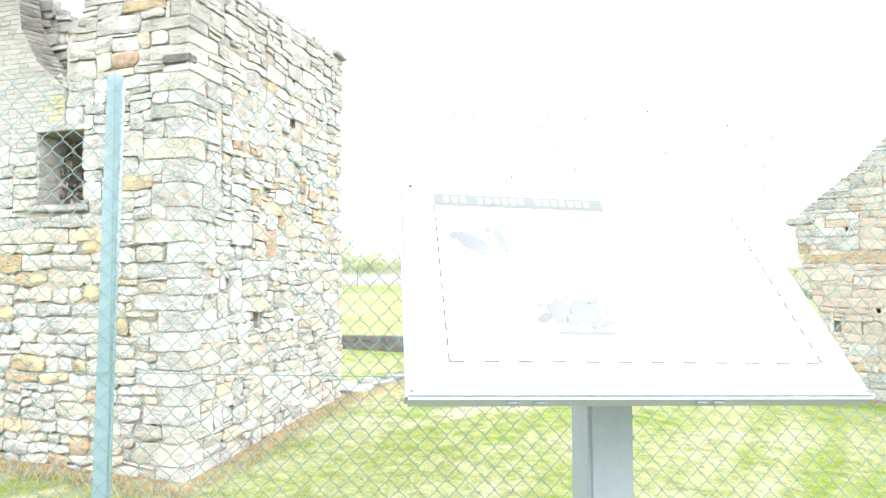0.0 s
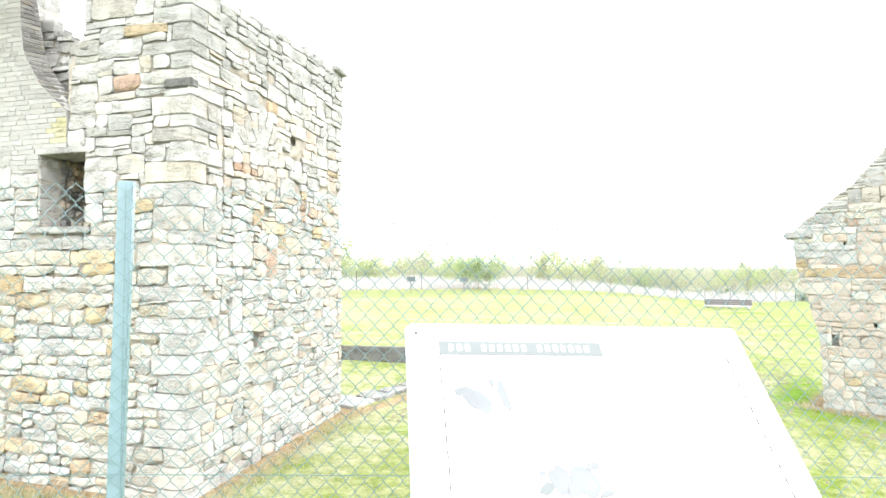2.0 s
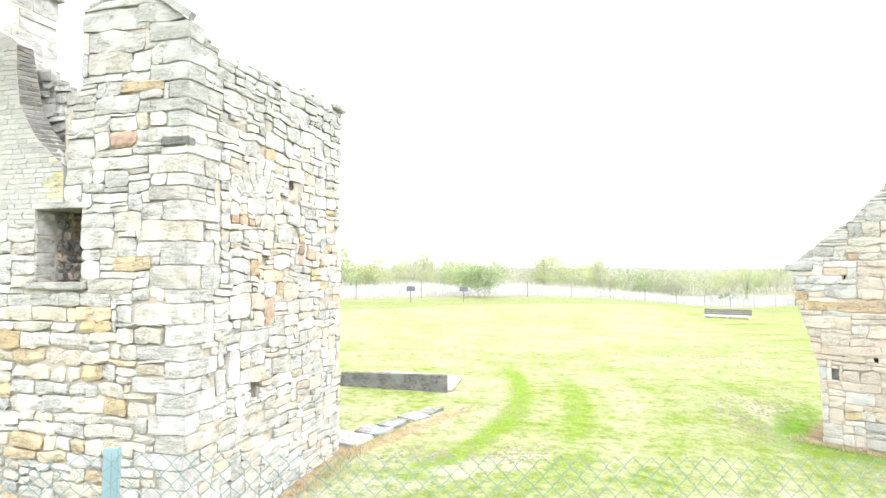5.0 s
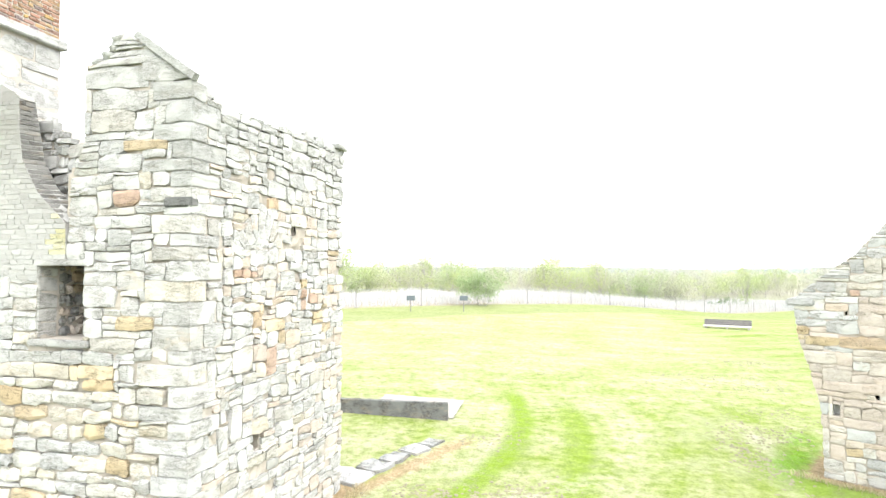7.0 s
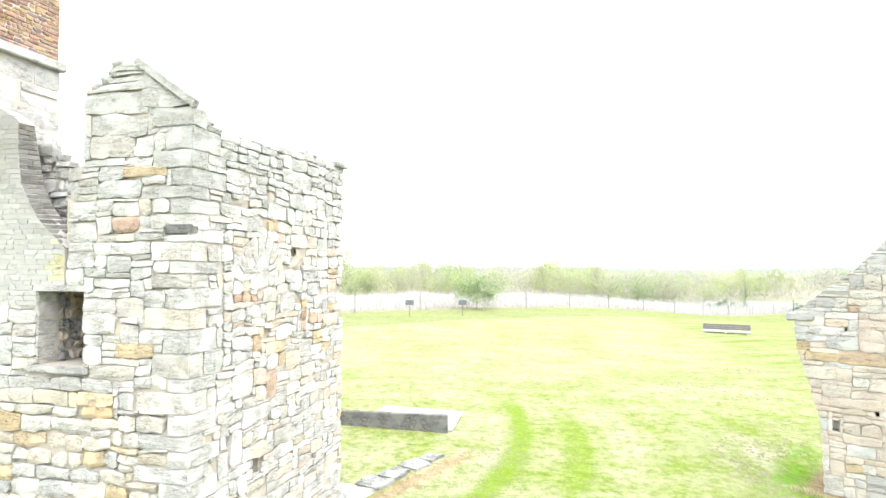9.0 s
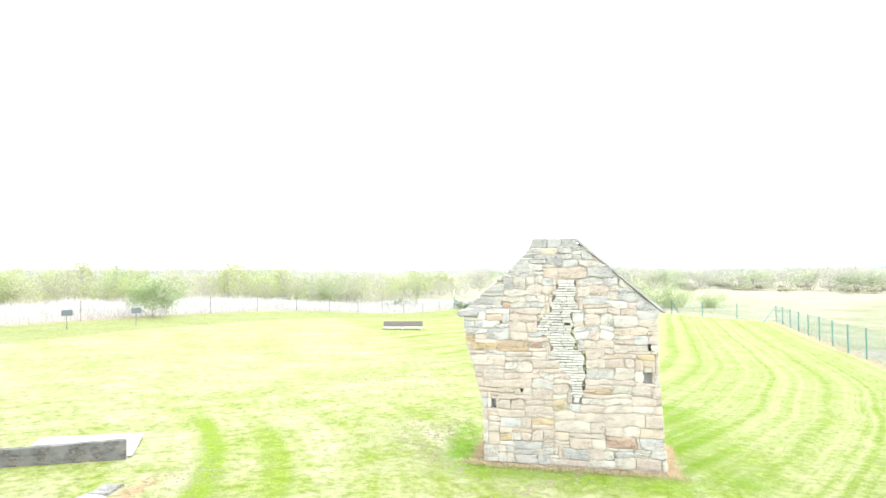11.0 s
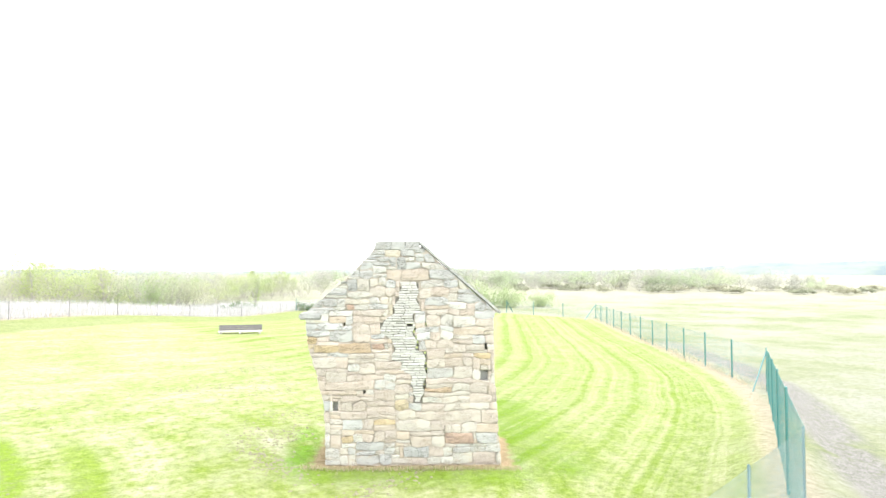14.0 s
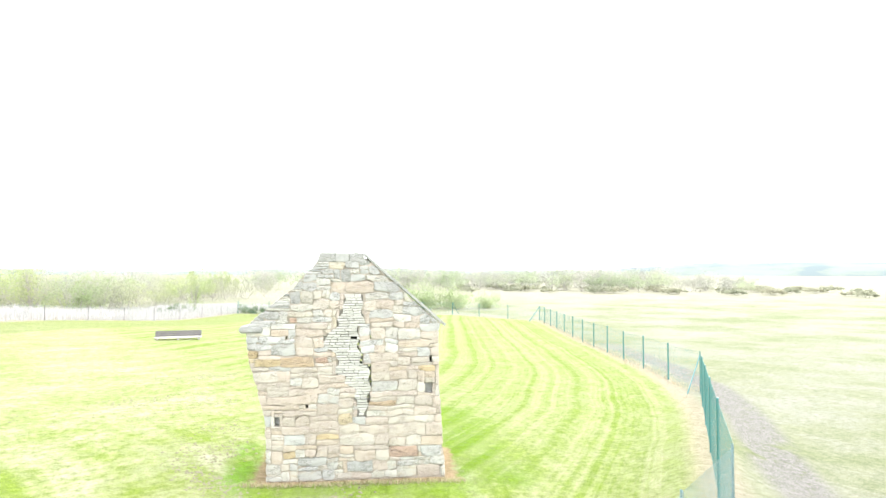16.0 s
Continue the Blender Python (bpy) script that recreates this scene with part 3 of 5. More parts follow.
def lay_stone(name, corners, mat, parent, face, rng, proud=0.03, depth=0.1, bevel=0.02, rough=0.02, flip=False, joined=None, smooth=False, wobble=0.0):
    verts, faces, c = stone_mesh(corners, proud, depth, bevel, rough, face, rng, wobble)
    if flip:
        faces = [f[::-1] for f in faces]
    if joined is not None:
        k = len(joined[0])
        joined[0].extend(v + c for v in verts)
        joined[1].extend(tuple(i + k for i in f) for f in faces)
        return None
    me = bpy.data.meshes.new(name)
    me.from_pydata(verts, [], faces)
    me.materials.append(mat)
    if smooth:
        me.polygons.foreach_set("use_smooth", [True] * len(faces))
    ob = new(name, me)
    ob.parent, ob.location = parent, c
    return ob


def at(points, z):
    """Value at height z of a line given as (z, a) pairs."""
    return float(np.interp(z, [p[0] for p in points], [p[1] for p in points]))


def courses(z0, z1, lo, hi, rng):
    out, z = [], z0
    while z < z1 - 1e-6:
        h = lo + (hi - lo) * rng.random() if not callable(lo) else lo(z) * rng.uniform(0.8, 1.25)
        if z1 - z - h < 0.06:
            h = z1 - z
        out.append((z, z + h))
        z += h
    return out


def fill_wall(name, parent, face, bands, left, right, gaps, width, pick, rng, joint=0.014, split=0.2, flip=False, limit=None, proud=(0.003, 0.014), ragged=0.9, tall_share=0.0, miss=0.0, **look_of):
    """Lay stones course by course between two edges (functions of height), leaving gaps."""
    spare = {}
    for z0, z1 in bands:
        zm = (z0 + z1) / 2
        spans = [((left(z0 + 0.01), left(z1 - 0.01)), (right(z0 + 0.01), right(z1 - 0.01)))]
        for gl, gr, g0, g1 in gaps:
            if not g0 <= zm <= g1:
                continue
            new_spans = []
            for lo, hi in spans:
                p = gl(zm) if callable(gl) else gl
                q = gr(zm) if callable(gr) else gr
                if q <= min(lo) or p >= max(hi):
                    new_spans.append((lo, hi))
                    continue
                if p - max(lo) > 0.05:
                    new_spans.append((lo, (p, p)))
                if min(hi) - q > 0.05:
                    new_spans.append(((q, q), hi))
            spans = new_spans
        for (l0, l1), (r0, r1) in spans:
            total = (r0 + r1 - l0 - l1) / 2
            if total < 0.05:
                continue
            la, ra = max(l0, l1) if abs(l0 - l1) > 0.03 else (l0 + l1) / 2, min(r0, r1) if abs(r0 - r1) > 0.03 else (r0 + r1) / 2
            cuts, u = [], la
            while True:
                u += width(zm) * rng.uniform(0.55, 1.55) * (0.6 + 0.4 * (z1 - z0) / 0.2)
                if u > ra - 0.35 * width(zm):
                    break
                cuts.append(u)
            ends = [(l0, l1)] + [(c, c) for c in cuts] + [(r0, r1)]
            for k in range(len(ends) - 1):
                s0, s1 = rng.uniform(-0.012, 0.012) if k else 0, rng.uniform(-0.012, 0.012) if k < len(ends) - 2 else 0
                (A, D), (B, C) = ends[k], ends[k + 1]
                j = joint / 2 * rng.uniform(0.6, 1.8)
                pieces = [(z0, z1)]
                if z1 - z0 > 0.17 and rng.random() < split:
                    zc = z0 + (z1 - z0) * rng.uniform(0.4, 0.6)
                    pieces = [(z0, zc), (zc, z1)]
                tall = len(pieces) == 1 and tall_share and rng.random() < tall_share
                for p0, p1 in pieces:
                    if miss and rng.random() < miss * (len(pieces) - 0.6):
                        continue
                    if tall:
                        p1 += (z1 - z0) * rng.uniform(0.35, 0.6)
                    e = [rng.uniform(-ragged, ragged) * joint for _ in range(4)]
                    corners = [(A + j + s0, p0 + j + e[0]), (B - j + s1, p0 + j + e[1]), (C - j - s1, p1 - j + e[2]), (D + j - s0, p1 - j + e[3])]
                    am = (A + B) / 2
                    mat = pick(am, (p0 + p1) / 2, rng)
                    joined = None
                    if limit is not None and limit(am, zm):
                        joined = spare.setdefault(mat.name, ([], []))
                    lay_stone(name, corners, mat, parent, face, rng, flip=flip, joined=joined, proud=rng.uniform(*proud) + (0.008 if tall else 0.0), **look_of)
    for mat_name, (verts, faces) in spare.items():
        me = bpy.data.meshes.new("far_" + name)
        me.from_pydata(verts, [], faces)
        me.materials.append(bpy.data.materials[mat_name])
        ob = new("far_" + name, me)
        ob.parent = parent
        tagged(ob, kind="stuff")


def pack(a0, a1, z0, top, taken, width, height, rng, cell=0.02):
    """Random rubble: always fill the lowest free stretch, now and then levelling up with the neighbour. Gives (aL, aR, zB, zT)."""
    count = int(round((a1 - a0) / cell))
    sky_line = np.full(count, float(z0))
    tops = np.array([top(a0 + (i + 0.5) * cell) for i in range(count)])
    out = []
    for _ in range(20000):
        live = np.where(sky_line < tops - 0.03, sky_line, np.inf)
        i = int(np.argmin(live))
        z = live[i]
        if not np.isfinite(z):
            break
        j = i
        while j < count and abs(live[j] - z) < 0.014:
            j += 1
        left_up = live[i - 1] - z if i and np.isfinite(live[i - 1]) else None
        right_up = live[j] - z if j < count and np.isfinite(live[j]) else None
        run, aL = (j - i) * cell, a0 + i * cell
        if run < 0.035:
            ups = [v for v in (left_up, right_up) if v is not None and v > 0]
            sky_line[i:j] = z + (min(ups) if ups else 0.1)
            continue
        h = height(z, rng)
        for v in (left_up, right_up):
            if v is not None and 0.55 * h < v < 1.5 * h and rng.random() < 0.75:
                h = v
                break
        w = width(z) * rng.uniform(0.55, 1.65) * (h / 0.17) ** 0.35
        if run - w < 0.4 * width(z):
            w = run
        if w < 0.09:
            h = min(h, 0.07 + w)
        h = min(h, tops[i] - z + 0.02)
        skip = None
        for p, q, lo, hi in taken:
            if p > aL + w - 0.01 or q < aL + 0.01 or lo > z + h - 0.01 or hi < z + 0.01:
                continue
            if lo <= z + 0.035:
                if p > aL + 0.045:
                    w = p - aL
                else:
                    skip = (q, hi)
                    break
            else:
                h = lo - z
        if skip:
            e = min(j, max(i + 1, int(math.ceil((skip[0] - a0) / cell - 0.3))))
            sky_line[i:e] = skip[1]
            continue
        e = min(j, max(i + 1, int(round(w / cell)) + i))
        sky_line[i:e] = z + h
        if h > 0.03 and (e - i) * cell > 0.03:
            out.append((aL, a0 + e * cell, z, z + h))
    return out


def rubble(name, parent, face, spots, left, right, pick, rng, joint=0.008, proud=(0.0, 0.016), jitter=0.008, miss=0.0, limit=None, **look_of):
    """Lay packed stones, trimmed to the wall's two edges."""
    spare = {}
    for aL, aR, z0, z1 in spots:
        if miss and z1 - z0 < 0.16 and rng.random() < miss:
            continue
        j = joint / 2 * rng.uniform(0.4, 1.8)
        e = [rng.uniform(-jitter, jitter) for _ in range(8)]
        corners = []
        for k, (a, z) in enumerate(((aL + j, z0 + j), (aR - j, z0 + j), (aR - j, z1 - j), (aL + j, z1 - j))):
            lo, hi = left(z), right(z)
            corners.append((min(max(a + e[k], lo), hi), z + e[k + 4]))
        if corners[1][0] - corners[0][0] < 0.03 or corners[2][0] - corners[3][0] < 0.0 or corners[2][0] - corners[3][0] + corners[1][0] - corners[0][0] < 0.09:
            continue
        am, zm = (aL + aR) / 2, (z0 + z1) / 2
        mat = pick(am, zm, rng)
        joined = spare.setdefault(mat.name, ([], [])) if limit is not None and limit(am, zm) else None
        lay_stone(name, corners, mat, parent, face, rng, joined=joined, proud=rng.uniform(*proud), **look_of)
    for mat_name, (verts, faces) in spare.items():
        me = bpy.data.meshes.new("far_" + name)
        me.from_pydata(verts, [], faces)
        me.materials.append(bpy.data.materials[mat_name])
        ob = new("far_" + name, me)
        ob.parent = parent
        tagged(ob, kind="stuff")


def mortar_bed(parent, face, a0, a1, z0, z1, inside, holes, mat, seed, flush=0.0, deep=0.045, cell=0.035):
    """The pointing between the stones: flush in places, washed out in others."""
    na, nz = int((a1 - a0) / cell), int((z1 - z0) / cell)
    verts, faces, idx = [], [], {}

    def node(i, k):
        if (i, k) not in idx:
            a, z = a0 + (a1 - a0) * i / na, z0 + (z1 - z0) * k / nz
            v = noise.noise((a * 2.6, z * 2.6, seed)) + 0.5 * noise.noise((a * 8, z * 8, seed + 3))
            idx[i, k] = len(verts)
            verts.append(face(a, z, flush - deep * min(1.0, max(0.0, 0.32 + v))))
        return idx[i, k]

    for k in range(nz):
        for i in range(na):
            a, z = a0 + (a1 - a0) * (i + 0.5) / na, z0 + (z1 - z0) * (k + 0.5) / nz
            if not inside(a, z) or any(p < a < q and lo < z < hi for p, q, lo, hi in holes):
                continue
            faces.append((node(i, k), node(i + 1, k), node(i + 1, k + 1), node(i, k + 1)))
    me = bpy.data.meshes.new("mortar")
    me.from_pydata(verts, [], faces)
    me.materials.append(mat)
    ob = new("mortar", me)
    ob.parent = parent
    return ob


# ---- ruined building with the window and the chimney ----
ruin = empty("ruined_building", pose(-2.66, 6.33, 0, 0, 0, -15.3), "roofless ruined building of pale weathered sandstone rubble", "ruin")
rng = random.Random(11)


def sway(a, z, k):
    """Courses are not laid true: a gentle shift across and up."""
    return 0.04 * noise.noise((a * 1.3, z * 1.1, k)) + 0.03 * noise.noise((a * 5, z * 5, k)), 0.04 * noise.noise((a * 1.1, z * 1.4, k + 9)) + 0.035 * noise.noise((a * 3.6, z * 4.2, k + 5))


def FRONT(a, z, o):
    da, dz = sway(a, z, 1)
    w = min(1.0, max(0.0, -a * 2.5))
    w *= min(1.0, max(0.1, 0.1 + 2.5 * max(abs(a + 1.68) - 0.5, abs(z - 3.45) - 0.6)))
    return (a + da * w, -o, z + dz * w)


def SIDE(a, z, o):
    da, dz = sway(a, z, 4)
    w = min(1.0, max(0.0, a * 2.0)) * min(1.0, max(0.0, (3.9 - a) * 3)) * min(1.0, max(0.0, (5.6 - z) * 2))
    return (o, a + da * w, z + dz * w)


def core(left, right, zs, holes, y0, y1):
    """The rubble heart of a wall, with its openings left out."""
    bm = bmesh.new()
    for z0, z1 in zip(zs, zs[1:]):
        zm = (z0 + z1) / 2
        cuts = sorted((h[0], h[1]) for h in holes if h[2] <= zm <= h[3])
        edges = [(left(z0), left(z1))] + [(v, v) for h in cuts for v in h] + [(right(z0), right(z1))]
        for k in range(0, len(edges), 2):
            (a0, a1), (b0, b1) = edges[k], edges[k + 1]
            prism(bm, [(a0, z0), (b0, z0), (b1, z1), (a1, z1)], y0, y1)
    bmesh.ops.remove_doubles(bm, verts=bm.verts[:], dist=0.0005)
    return bm


# tops of the two faces
bm = prism(bmesh.new(), [(-3.9, -0.4), (-0.02, -0.4), (-0.02, 5.70), (-0.1, 5.84), (-0.70, 6.30), (-0.98, 6.35), (-1.05, 6.14), (-1.37, 6.12), (-1.37, 5.3), (-1.58, 4.9), (-1.58, 3.9), (-1.36, 3.89), (-1.36, 3.06), (-2.0, 3.06), (-2.0, 3.89), (-3.9, 3.89)], 0.05, 0.62)
front_wall = part("front_wall", bm, mortar_deep, ruin)
SIDE_HOLES = [(1.23, 1.43, 1.60, 1.80), (2.08, 2.27, 4.32, 4.46), (0.62, 0.72, 2.1, 2.22)]
bm = core(lambda z: 0.62, lambda z: 3.74, [-0.4, 1.60, 1.80, 2.1, 2.22, 4.32, 4.46, 5.66], SIDE_HOLES, 0.0, 0.6)
bmesh.ops.transform(bm, matrix=pose(0, 0, 0, 0, 0, 90) @ Matrix.Diagonal((1, 1, 1, 1)), verts=bm.verts[:])
bmesh.ops.translate(bm, vec=(-0.05, 0, 0), verts=bm.verts[:])
side_wall = part("side_wall", bm, mortar_deep, ruin)

bands = []
z = -0.1
while z < 6.3:
    h = rng.uniform(0.15, 0.24) if z < 2.6 else rng.uniform(0.14, 0.26) if z < 3.9 else rng.uniform(0.13, 0.27)
    if z < 6.14 < z + h:
        h = 6.14 - z
    bands.append((z, z + h))
    z += h
quoin = {}
for k, (z0, z1) in enumerate(bands):
    lf, ls = ((0.52, 0.26), (0.28, 0.48))[k % 2]
    quoin[k] = (lf * rng.uniform(0.85, 1.25), ls * rng.uniform(0.85, 1.25), z0, z1)


def q_at(z, which):
    for lf, ls, z0, z1 in quoin.values():
        if z0 <= z < z1:
            return (lf, ls)[which]
    return 0.3


def front_pick(a, z, r):
    v = r.random()
    if 2.0 < z < 2.75 and a < -0.5:
        return stone_ochre if v < 0.22 else stone_grey if v < 0.35 else stone_warm
    if z < 2.6:
        return stone_warm if v < 0.6 else stone_pale if v < 0.92 else stone_ochre
    if z > 4.3 and v > 0.9:
        return stone_warm
    if z > 5.6:
        return stone_crust if v < 0.2 else stone_grey if v < 0.7 else stone_pale
    return stone_pale if v < 0.72 else stone_grey if v < 0.88 else stone_warm if v < 0.975 else stone_ochre


def front_left(z):
    return -3.8 if z < 4.0 else at([(4.0, -1.6), (4.5, -1.6), (4.9, -1.55), (5.28, -1.39), (6.139, -1.38), (6.141, -1.08), (6.42, -0.98), (6.6, -0.9)], z)


def front_right(z):
    top = at([(5.84, -0.02), (6.33, -0.70), (6.45, -0.8)], z) if z > 5.84 else 0.0
    return min(top, -q_at(z, 0)) if z < 5.86 and q_at(z, 0) else top


WINDOW = (-2.0, -1.36, 3.0, 3.95)
FRONT_STONES = ((-0.84, -0.31, 5.12, 5.24, stone_ochre), (-0.98, -0.66, 4.50, 4.67, stone_red), (-0.92, -0.43, 3.18, 3.34, stone_ochre), (-2.55, -2.20, 2.34, 2.51, stone_ochre), (-1.36, -0.94, 2.50, 2.66, stone_ochre), (-1.36, -0.93, 3.42, 3.66, stone_pale), (-1.34, -1.10, 3.10, 3.30, stone_pale), (-1.30, -0.72, 5.36, 5.60, stone_pale), (-1.18, -0.62, 4.90, 5.10, stone_pale), (-2.1, -1.27, 2.96, 3.06, None))
front_taken = [WINDOW] + [f[:4] for f in FRONT_STONES] + [(-lf, 0.0, z0, z1) for lf, ls, z0, z1 in quoin.values() if z0 <= 5.7]
for a0, a1, z0, z1, mat in FRONT_STONES:
    if mat:
        e = [rng.uniform(-0.012, 0.012) for _ in range(4)]
        lay_stone("stone", [(a0 + e[0], z0), (a1, z0 + e[1]), (a1 + e[2], z1), (a0, z1 + e[3])], mat, front_wall, FRONT, rng, proud=0.016, depth=0.1, bevel=0.01, rough=0.014, wobble=0.016)


def front_top(a):
    return 3.9 if a < -1.62 else at([(-1.62, 4.9), (-1.5, 5.15), (-1.40, 5.3), (-1.39, 6.14), (-1.09, 6.16), (-1.0, 6.42), (-0.70, 6.38), (0.0, 5.86)], a)


def front_course(z, r):
    return r.uniform(0.12, 0.19) if z < 2.7 else r.choice((0.06, 0.10, 0.14, 0.17, 0.20)) * r.uniform(0.9, 1.15) if z < 4.75 else r.uniform(0.14, 0.25)


spots = pack(-3.8, 0.0, -0.1, front_top, front_taken, lambda z: 0.30 if z < 2.7 else 0.36 if z < 4.75 else 0.46, front_course, rng)
low = [v for v in spots if v[2] < 2.6]
rubble("stone", front_wall, FRONT, low, lambda z: -3.8, lambda z: front_right(z), front_pick, rng, joint=0.012, proud=(0.008, 0.03), jitter=0.01, depth=0.1, bevel=0.015, rough=0.02, wobble=0.016)
rubble("stone", front_wall, FRONT, [v for v in spots if v[2] >= 2.6], front_left, front_right, front_pick, rng, joint=0.007, proud=(0.0, 0.018), depth=0.1, bevel=0.006, rough=0.014, wobble=0.013)
mortar_bed(front_wall, FRONT, -3.8, -0.02, -0.2, 6.4, lambda a, z: z < front_top(a) - 0.03, [(-2.0, -1.36, 3.0, 3.95)], mortar_mid, 2.0, flush=-0.006, deep=0.06)
for lf, ls, z0, z1 in quoin.values():
    if z0 > 5.7:
        continue
    z1 = min(z1, 5.87)
    bm = bmesh.new()
    p = rng.uniform(0.006, 0.014)
    g = 0.003
    box(bm, -lf + g, p, -p, ls - g, z0 + g, z1 - g, 0.009)
    bmesh.ops.subdivide_edges(bm, edges=[e for e in bm.edges if e.calc_length() > 0.09], cuts=3, use_grid_fill=True)
    for v in bm.verts:
        v.co += 0.014 * noise.noise_vector(v.co * 5) + 0.007 * noise.noise_vector(Vector((v.co.x * 7, v.co.y * 7, v.co.z * 26)))
    part("quoin", bm, stone_crust if z0 > 4.7 and rng.random() < 0.6 else stone_grey if z0 > 4.7 or rng.random() < 0.35 else stone_pale if rng.random() < 0.8 else stone_warm, front_wall)
lay_stone("stone", [(-0.64, 5.90), (-0.06, 5.88), (-0.30, 6.06), (-0.64, 6.30)], stone_grey, front_wall, FRONT, rng, proud=0.012, depth=0.1, bevel=0.008, rough=0.012, wobble=0.01)
# chipped dark stone high on the corner
bm = box(bmesh.new(), -0.33, 0.03, -0.032, 0.1, 4.50, 4.61, 0.02)
part("dark_stone", bm, stone_dark, front_wall, "soot-dark stone block")


def side_top(a):
    return at([(0.0, 5.88), (0.25, 5.85), (0.58, 5.72), (1.4, 5.70), (2.0, 5.78), (2.47, 5.86), (3.8, 5.83)], a)


def side_pick(a, z, r):
    v = r.random()
    if z > 5.1 + 0.25 * math.sin(a * 3):
        return stone_crust if v < 0.7 else stone_grey
    if 2.9 < a < 3.5 and 2.9 < z < 4.2:
        return stone_ochre if v < 0.3 else stone_pink if v < 0.6 else stone_pale
    if 0.8 < a < 2.2 and 2.6 < z < 4.0:
        return stone_pink if v < 0.45 else stone_ochre if v < 0.53 else stone_pale
    return stone_pale if v < 0.56 else stone_pink if v < 0.76 else stone_grey if v < 0.87 else stone_warm if v < 0.965 else stone_crust


SIDE_STONES = ((2.41, 2.55, 3.28, 3.42, stone_red), (2.41, 2.56, 3.44, 3.56, stone_red), (2.42, 2.56, 3.58, 3.70, stone_ochre), (2.67, 2.90, 3.36, 3.50, stone_red), (0.78, 0.93, 3.77, 3.85, stone_red), (0.95, 1.10, 3.77, 3.86, stone_red), (1.12, 1.26, 3.77, 3.85, stone_red), (0.73, 0.97, 1.84, 2.26, stone_pale), (0.52, 0.70, 1.80, 2.05, stone_pale), (1.50, 1.72, 2.50, 2.85, stone_red), (0.76, 1.20, 2.62, 2.92, stone_pale), (1.50, 1.72, 4.62, 4.78, stone_ochre), (1.82, 2.20, 3.56, 3.80, stone_pale))
for a0, a1, z0, z1, mat in SIDE_STONES:
    e = [rng.uniform(-0.01, 0.01) for _ in range(4)]
    lay_stone("stone", [(a0 + e[0], z0), (a1, z0 + e[1]), (a1 + e[2], z1), (a0, z1 + e[3])], mat, side_wall, SIDE, rng, proud=0.018, depth=0.1, bevel=0.008, rough=0.012, wobble=0.012)
side_taken = SIDE_HOLES + [f[:4] for f in SIDE_STONES] + [(-0.05, ls, z0, z1) for lf, ls, z0, z1 in quoin.values() if z0 <= 5.7] + [(0.30, 0.42, 2.2, 2.34), (0.36, 0.46, 1.86, 2.02), (1.46, 1.60, 3.28, 3.42), (1.86, 2.42, 4.15, 4.20), (0.06, 0.32, 1.30, 1.42)]
spots = pack(0.0, 3.8, -0.1, lambda a: 5.69, side_taken, lambda z: 0.34 if z < 2.6 else 0.30, lambda z, r: r.choice((0.07, 0.11, 0.14, 0.16, 0.20)) * r.uniform(0.85, 1.15), rng)
rubble("stone", side_wall, SIDE, spots, lambda z: 0.0, lambda z: 3.8, side_pick, rng, joint=0.008, proud=(0.0, 0.022), miss=0.05, limit=lambda a, z: a > 1.7, depth=0.1, bevel=0.007, rough=0.018, wobble=0.014)
mortar_bed(side_wall, SIDE, 0.02, 3.78, -0.2, 5.72, lambda a, z: True, SIDE_HOLES, mortar_mid, 5.0, flush=-0.006, deep=0.075)
for k in range(11):
    a0 = 0.05 + k * 0.345
    t = side_top(a0 + 0.17) + rng.uniform(-0.04, 0.06)
    lay_stone("top_stone", [(a0, 5.69), (a0 + 0.33, 5.69), (a0 + 0.33, t), (a0, t + rng.uniform(-0.05, 0.03))], stone_crust, side_wall, SIDE, rng, proud=0.0, depth=0.55, bevel=0.02, rough=0.02, wobble=0.05)
for k in range(8):
    t0, t1 = radians(40 + 15 * k + 0.8), radians(40 + 15 * (k + 1) - 0.8)
    ca, cz, r0, r1 = 1.38, 3.82, 0.42, 0.70 + 0.05 * rng.random()
    lay_stone("arch_stone", [(ca + r0 * math.cos(t1), cz + r0 * math.sin(t1)), (ca + r0 * math.cos(t0), cz + r0 * math.sin(t0)), (ca + r1 * math.cos(t0), cz + r1 * math.sin(t0)), (ca + r1 * math.cos(t1), cz + r1 * math.sin(t1))], stone_pale, side_wall, SIDE, rng, proud=0.016, depth=0.05, bevel=0.006, rough=0.006, wobble=0.015)
bm = box(bmesh.new(), -0.4, 0.07, 3.45, 3.86, 5.80, 5.88, 0.015)
part("eaves_stone", bm, stone_crust, side_wall)
# sloping coping on the pier
bm = bmesh.new()
prism(bm, [(-0.72, 6.36), (0.02, 5.84), (0.06, 5.91), (-0.68, 6.43)], -0.05, 0.04)
part("coping", bm, stone_crust, front_wall, "grey weathered sloping coping stone")
for a, zt, s in ((-1.28, 6.15, 0.09), (-1.12, 6.22, 0.12), (-0.95, 6.40, 0.13), (-0.83, 6.40, 0.11), (-1.03, 6.30, 0.12)):
    bm = bmesh.new()
    bmesh.ops.create_icosphere(bm, subdivisions=2, radius=s)
    for v in bm.verts:
        v.co = Vector((v.co.x * 1.2, v.co.y * 1.5, v.co.z * 0.7)) * (1 + 0.5 * noise.noise(v.co * 9 + Vector((a * 7, 0, 0)))) + Vector((a, 0.15, zt))
    part("top_rubble", bm, stone_crust, front_wall, smooth=True)
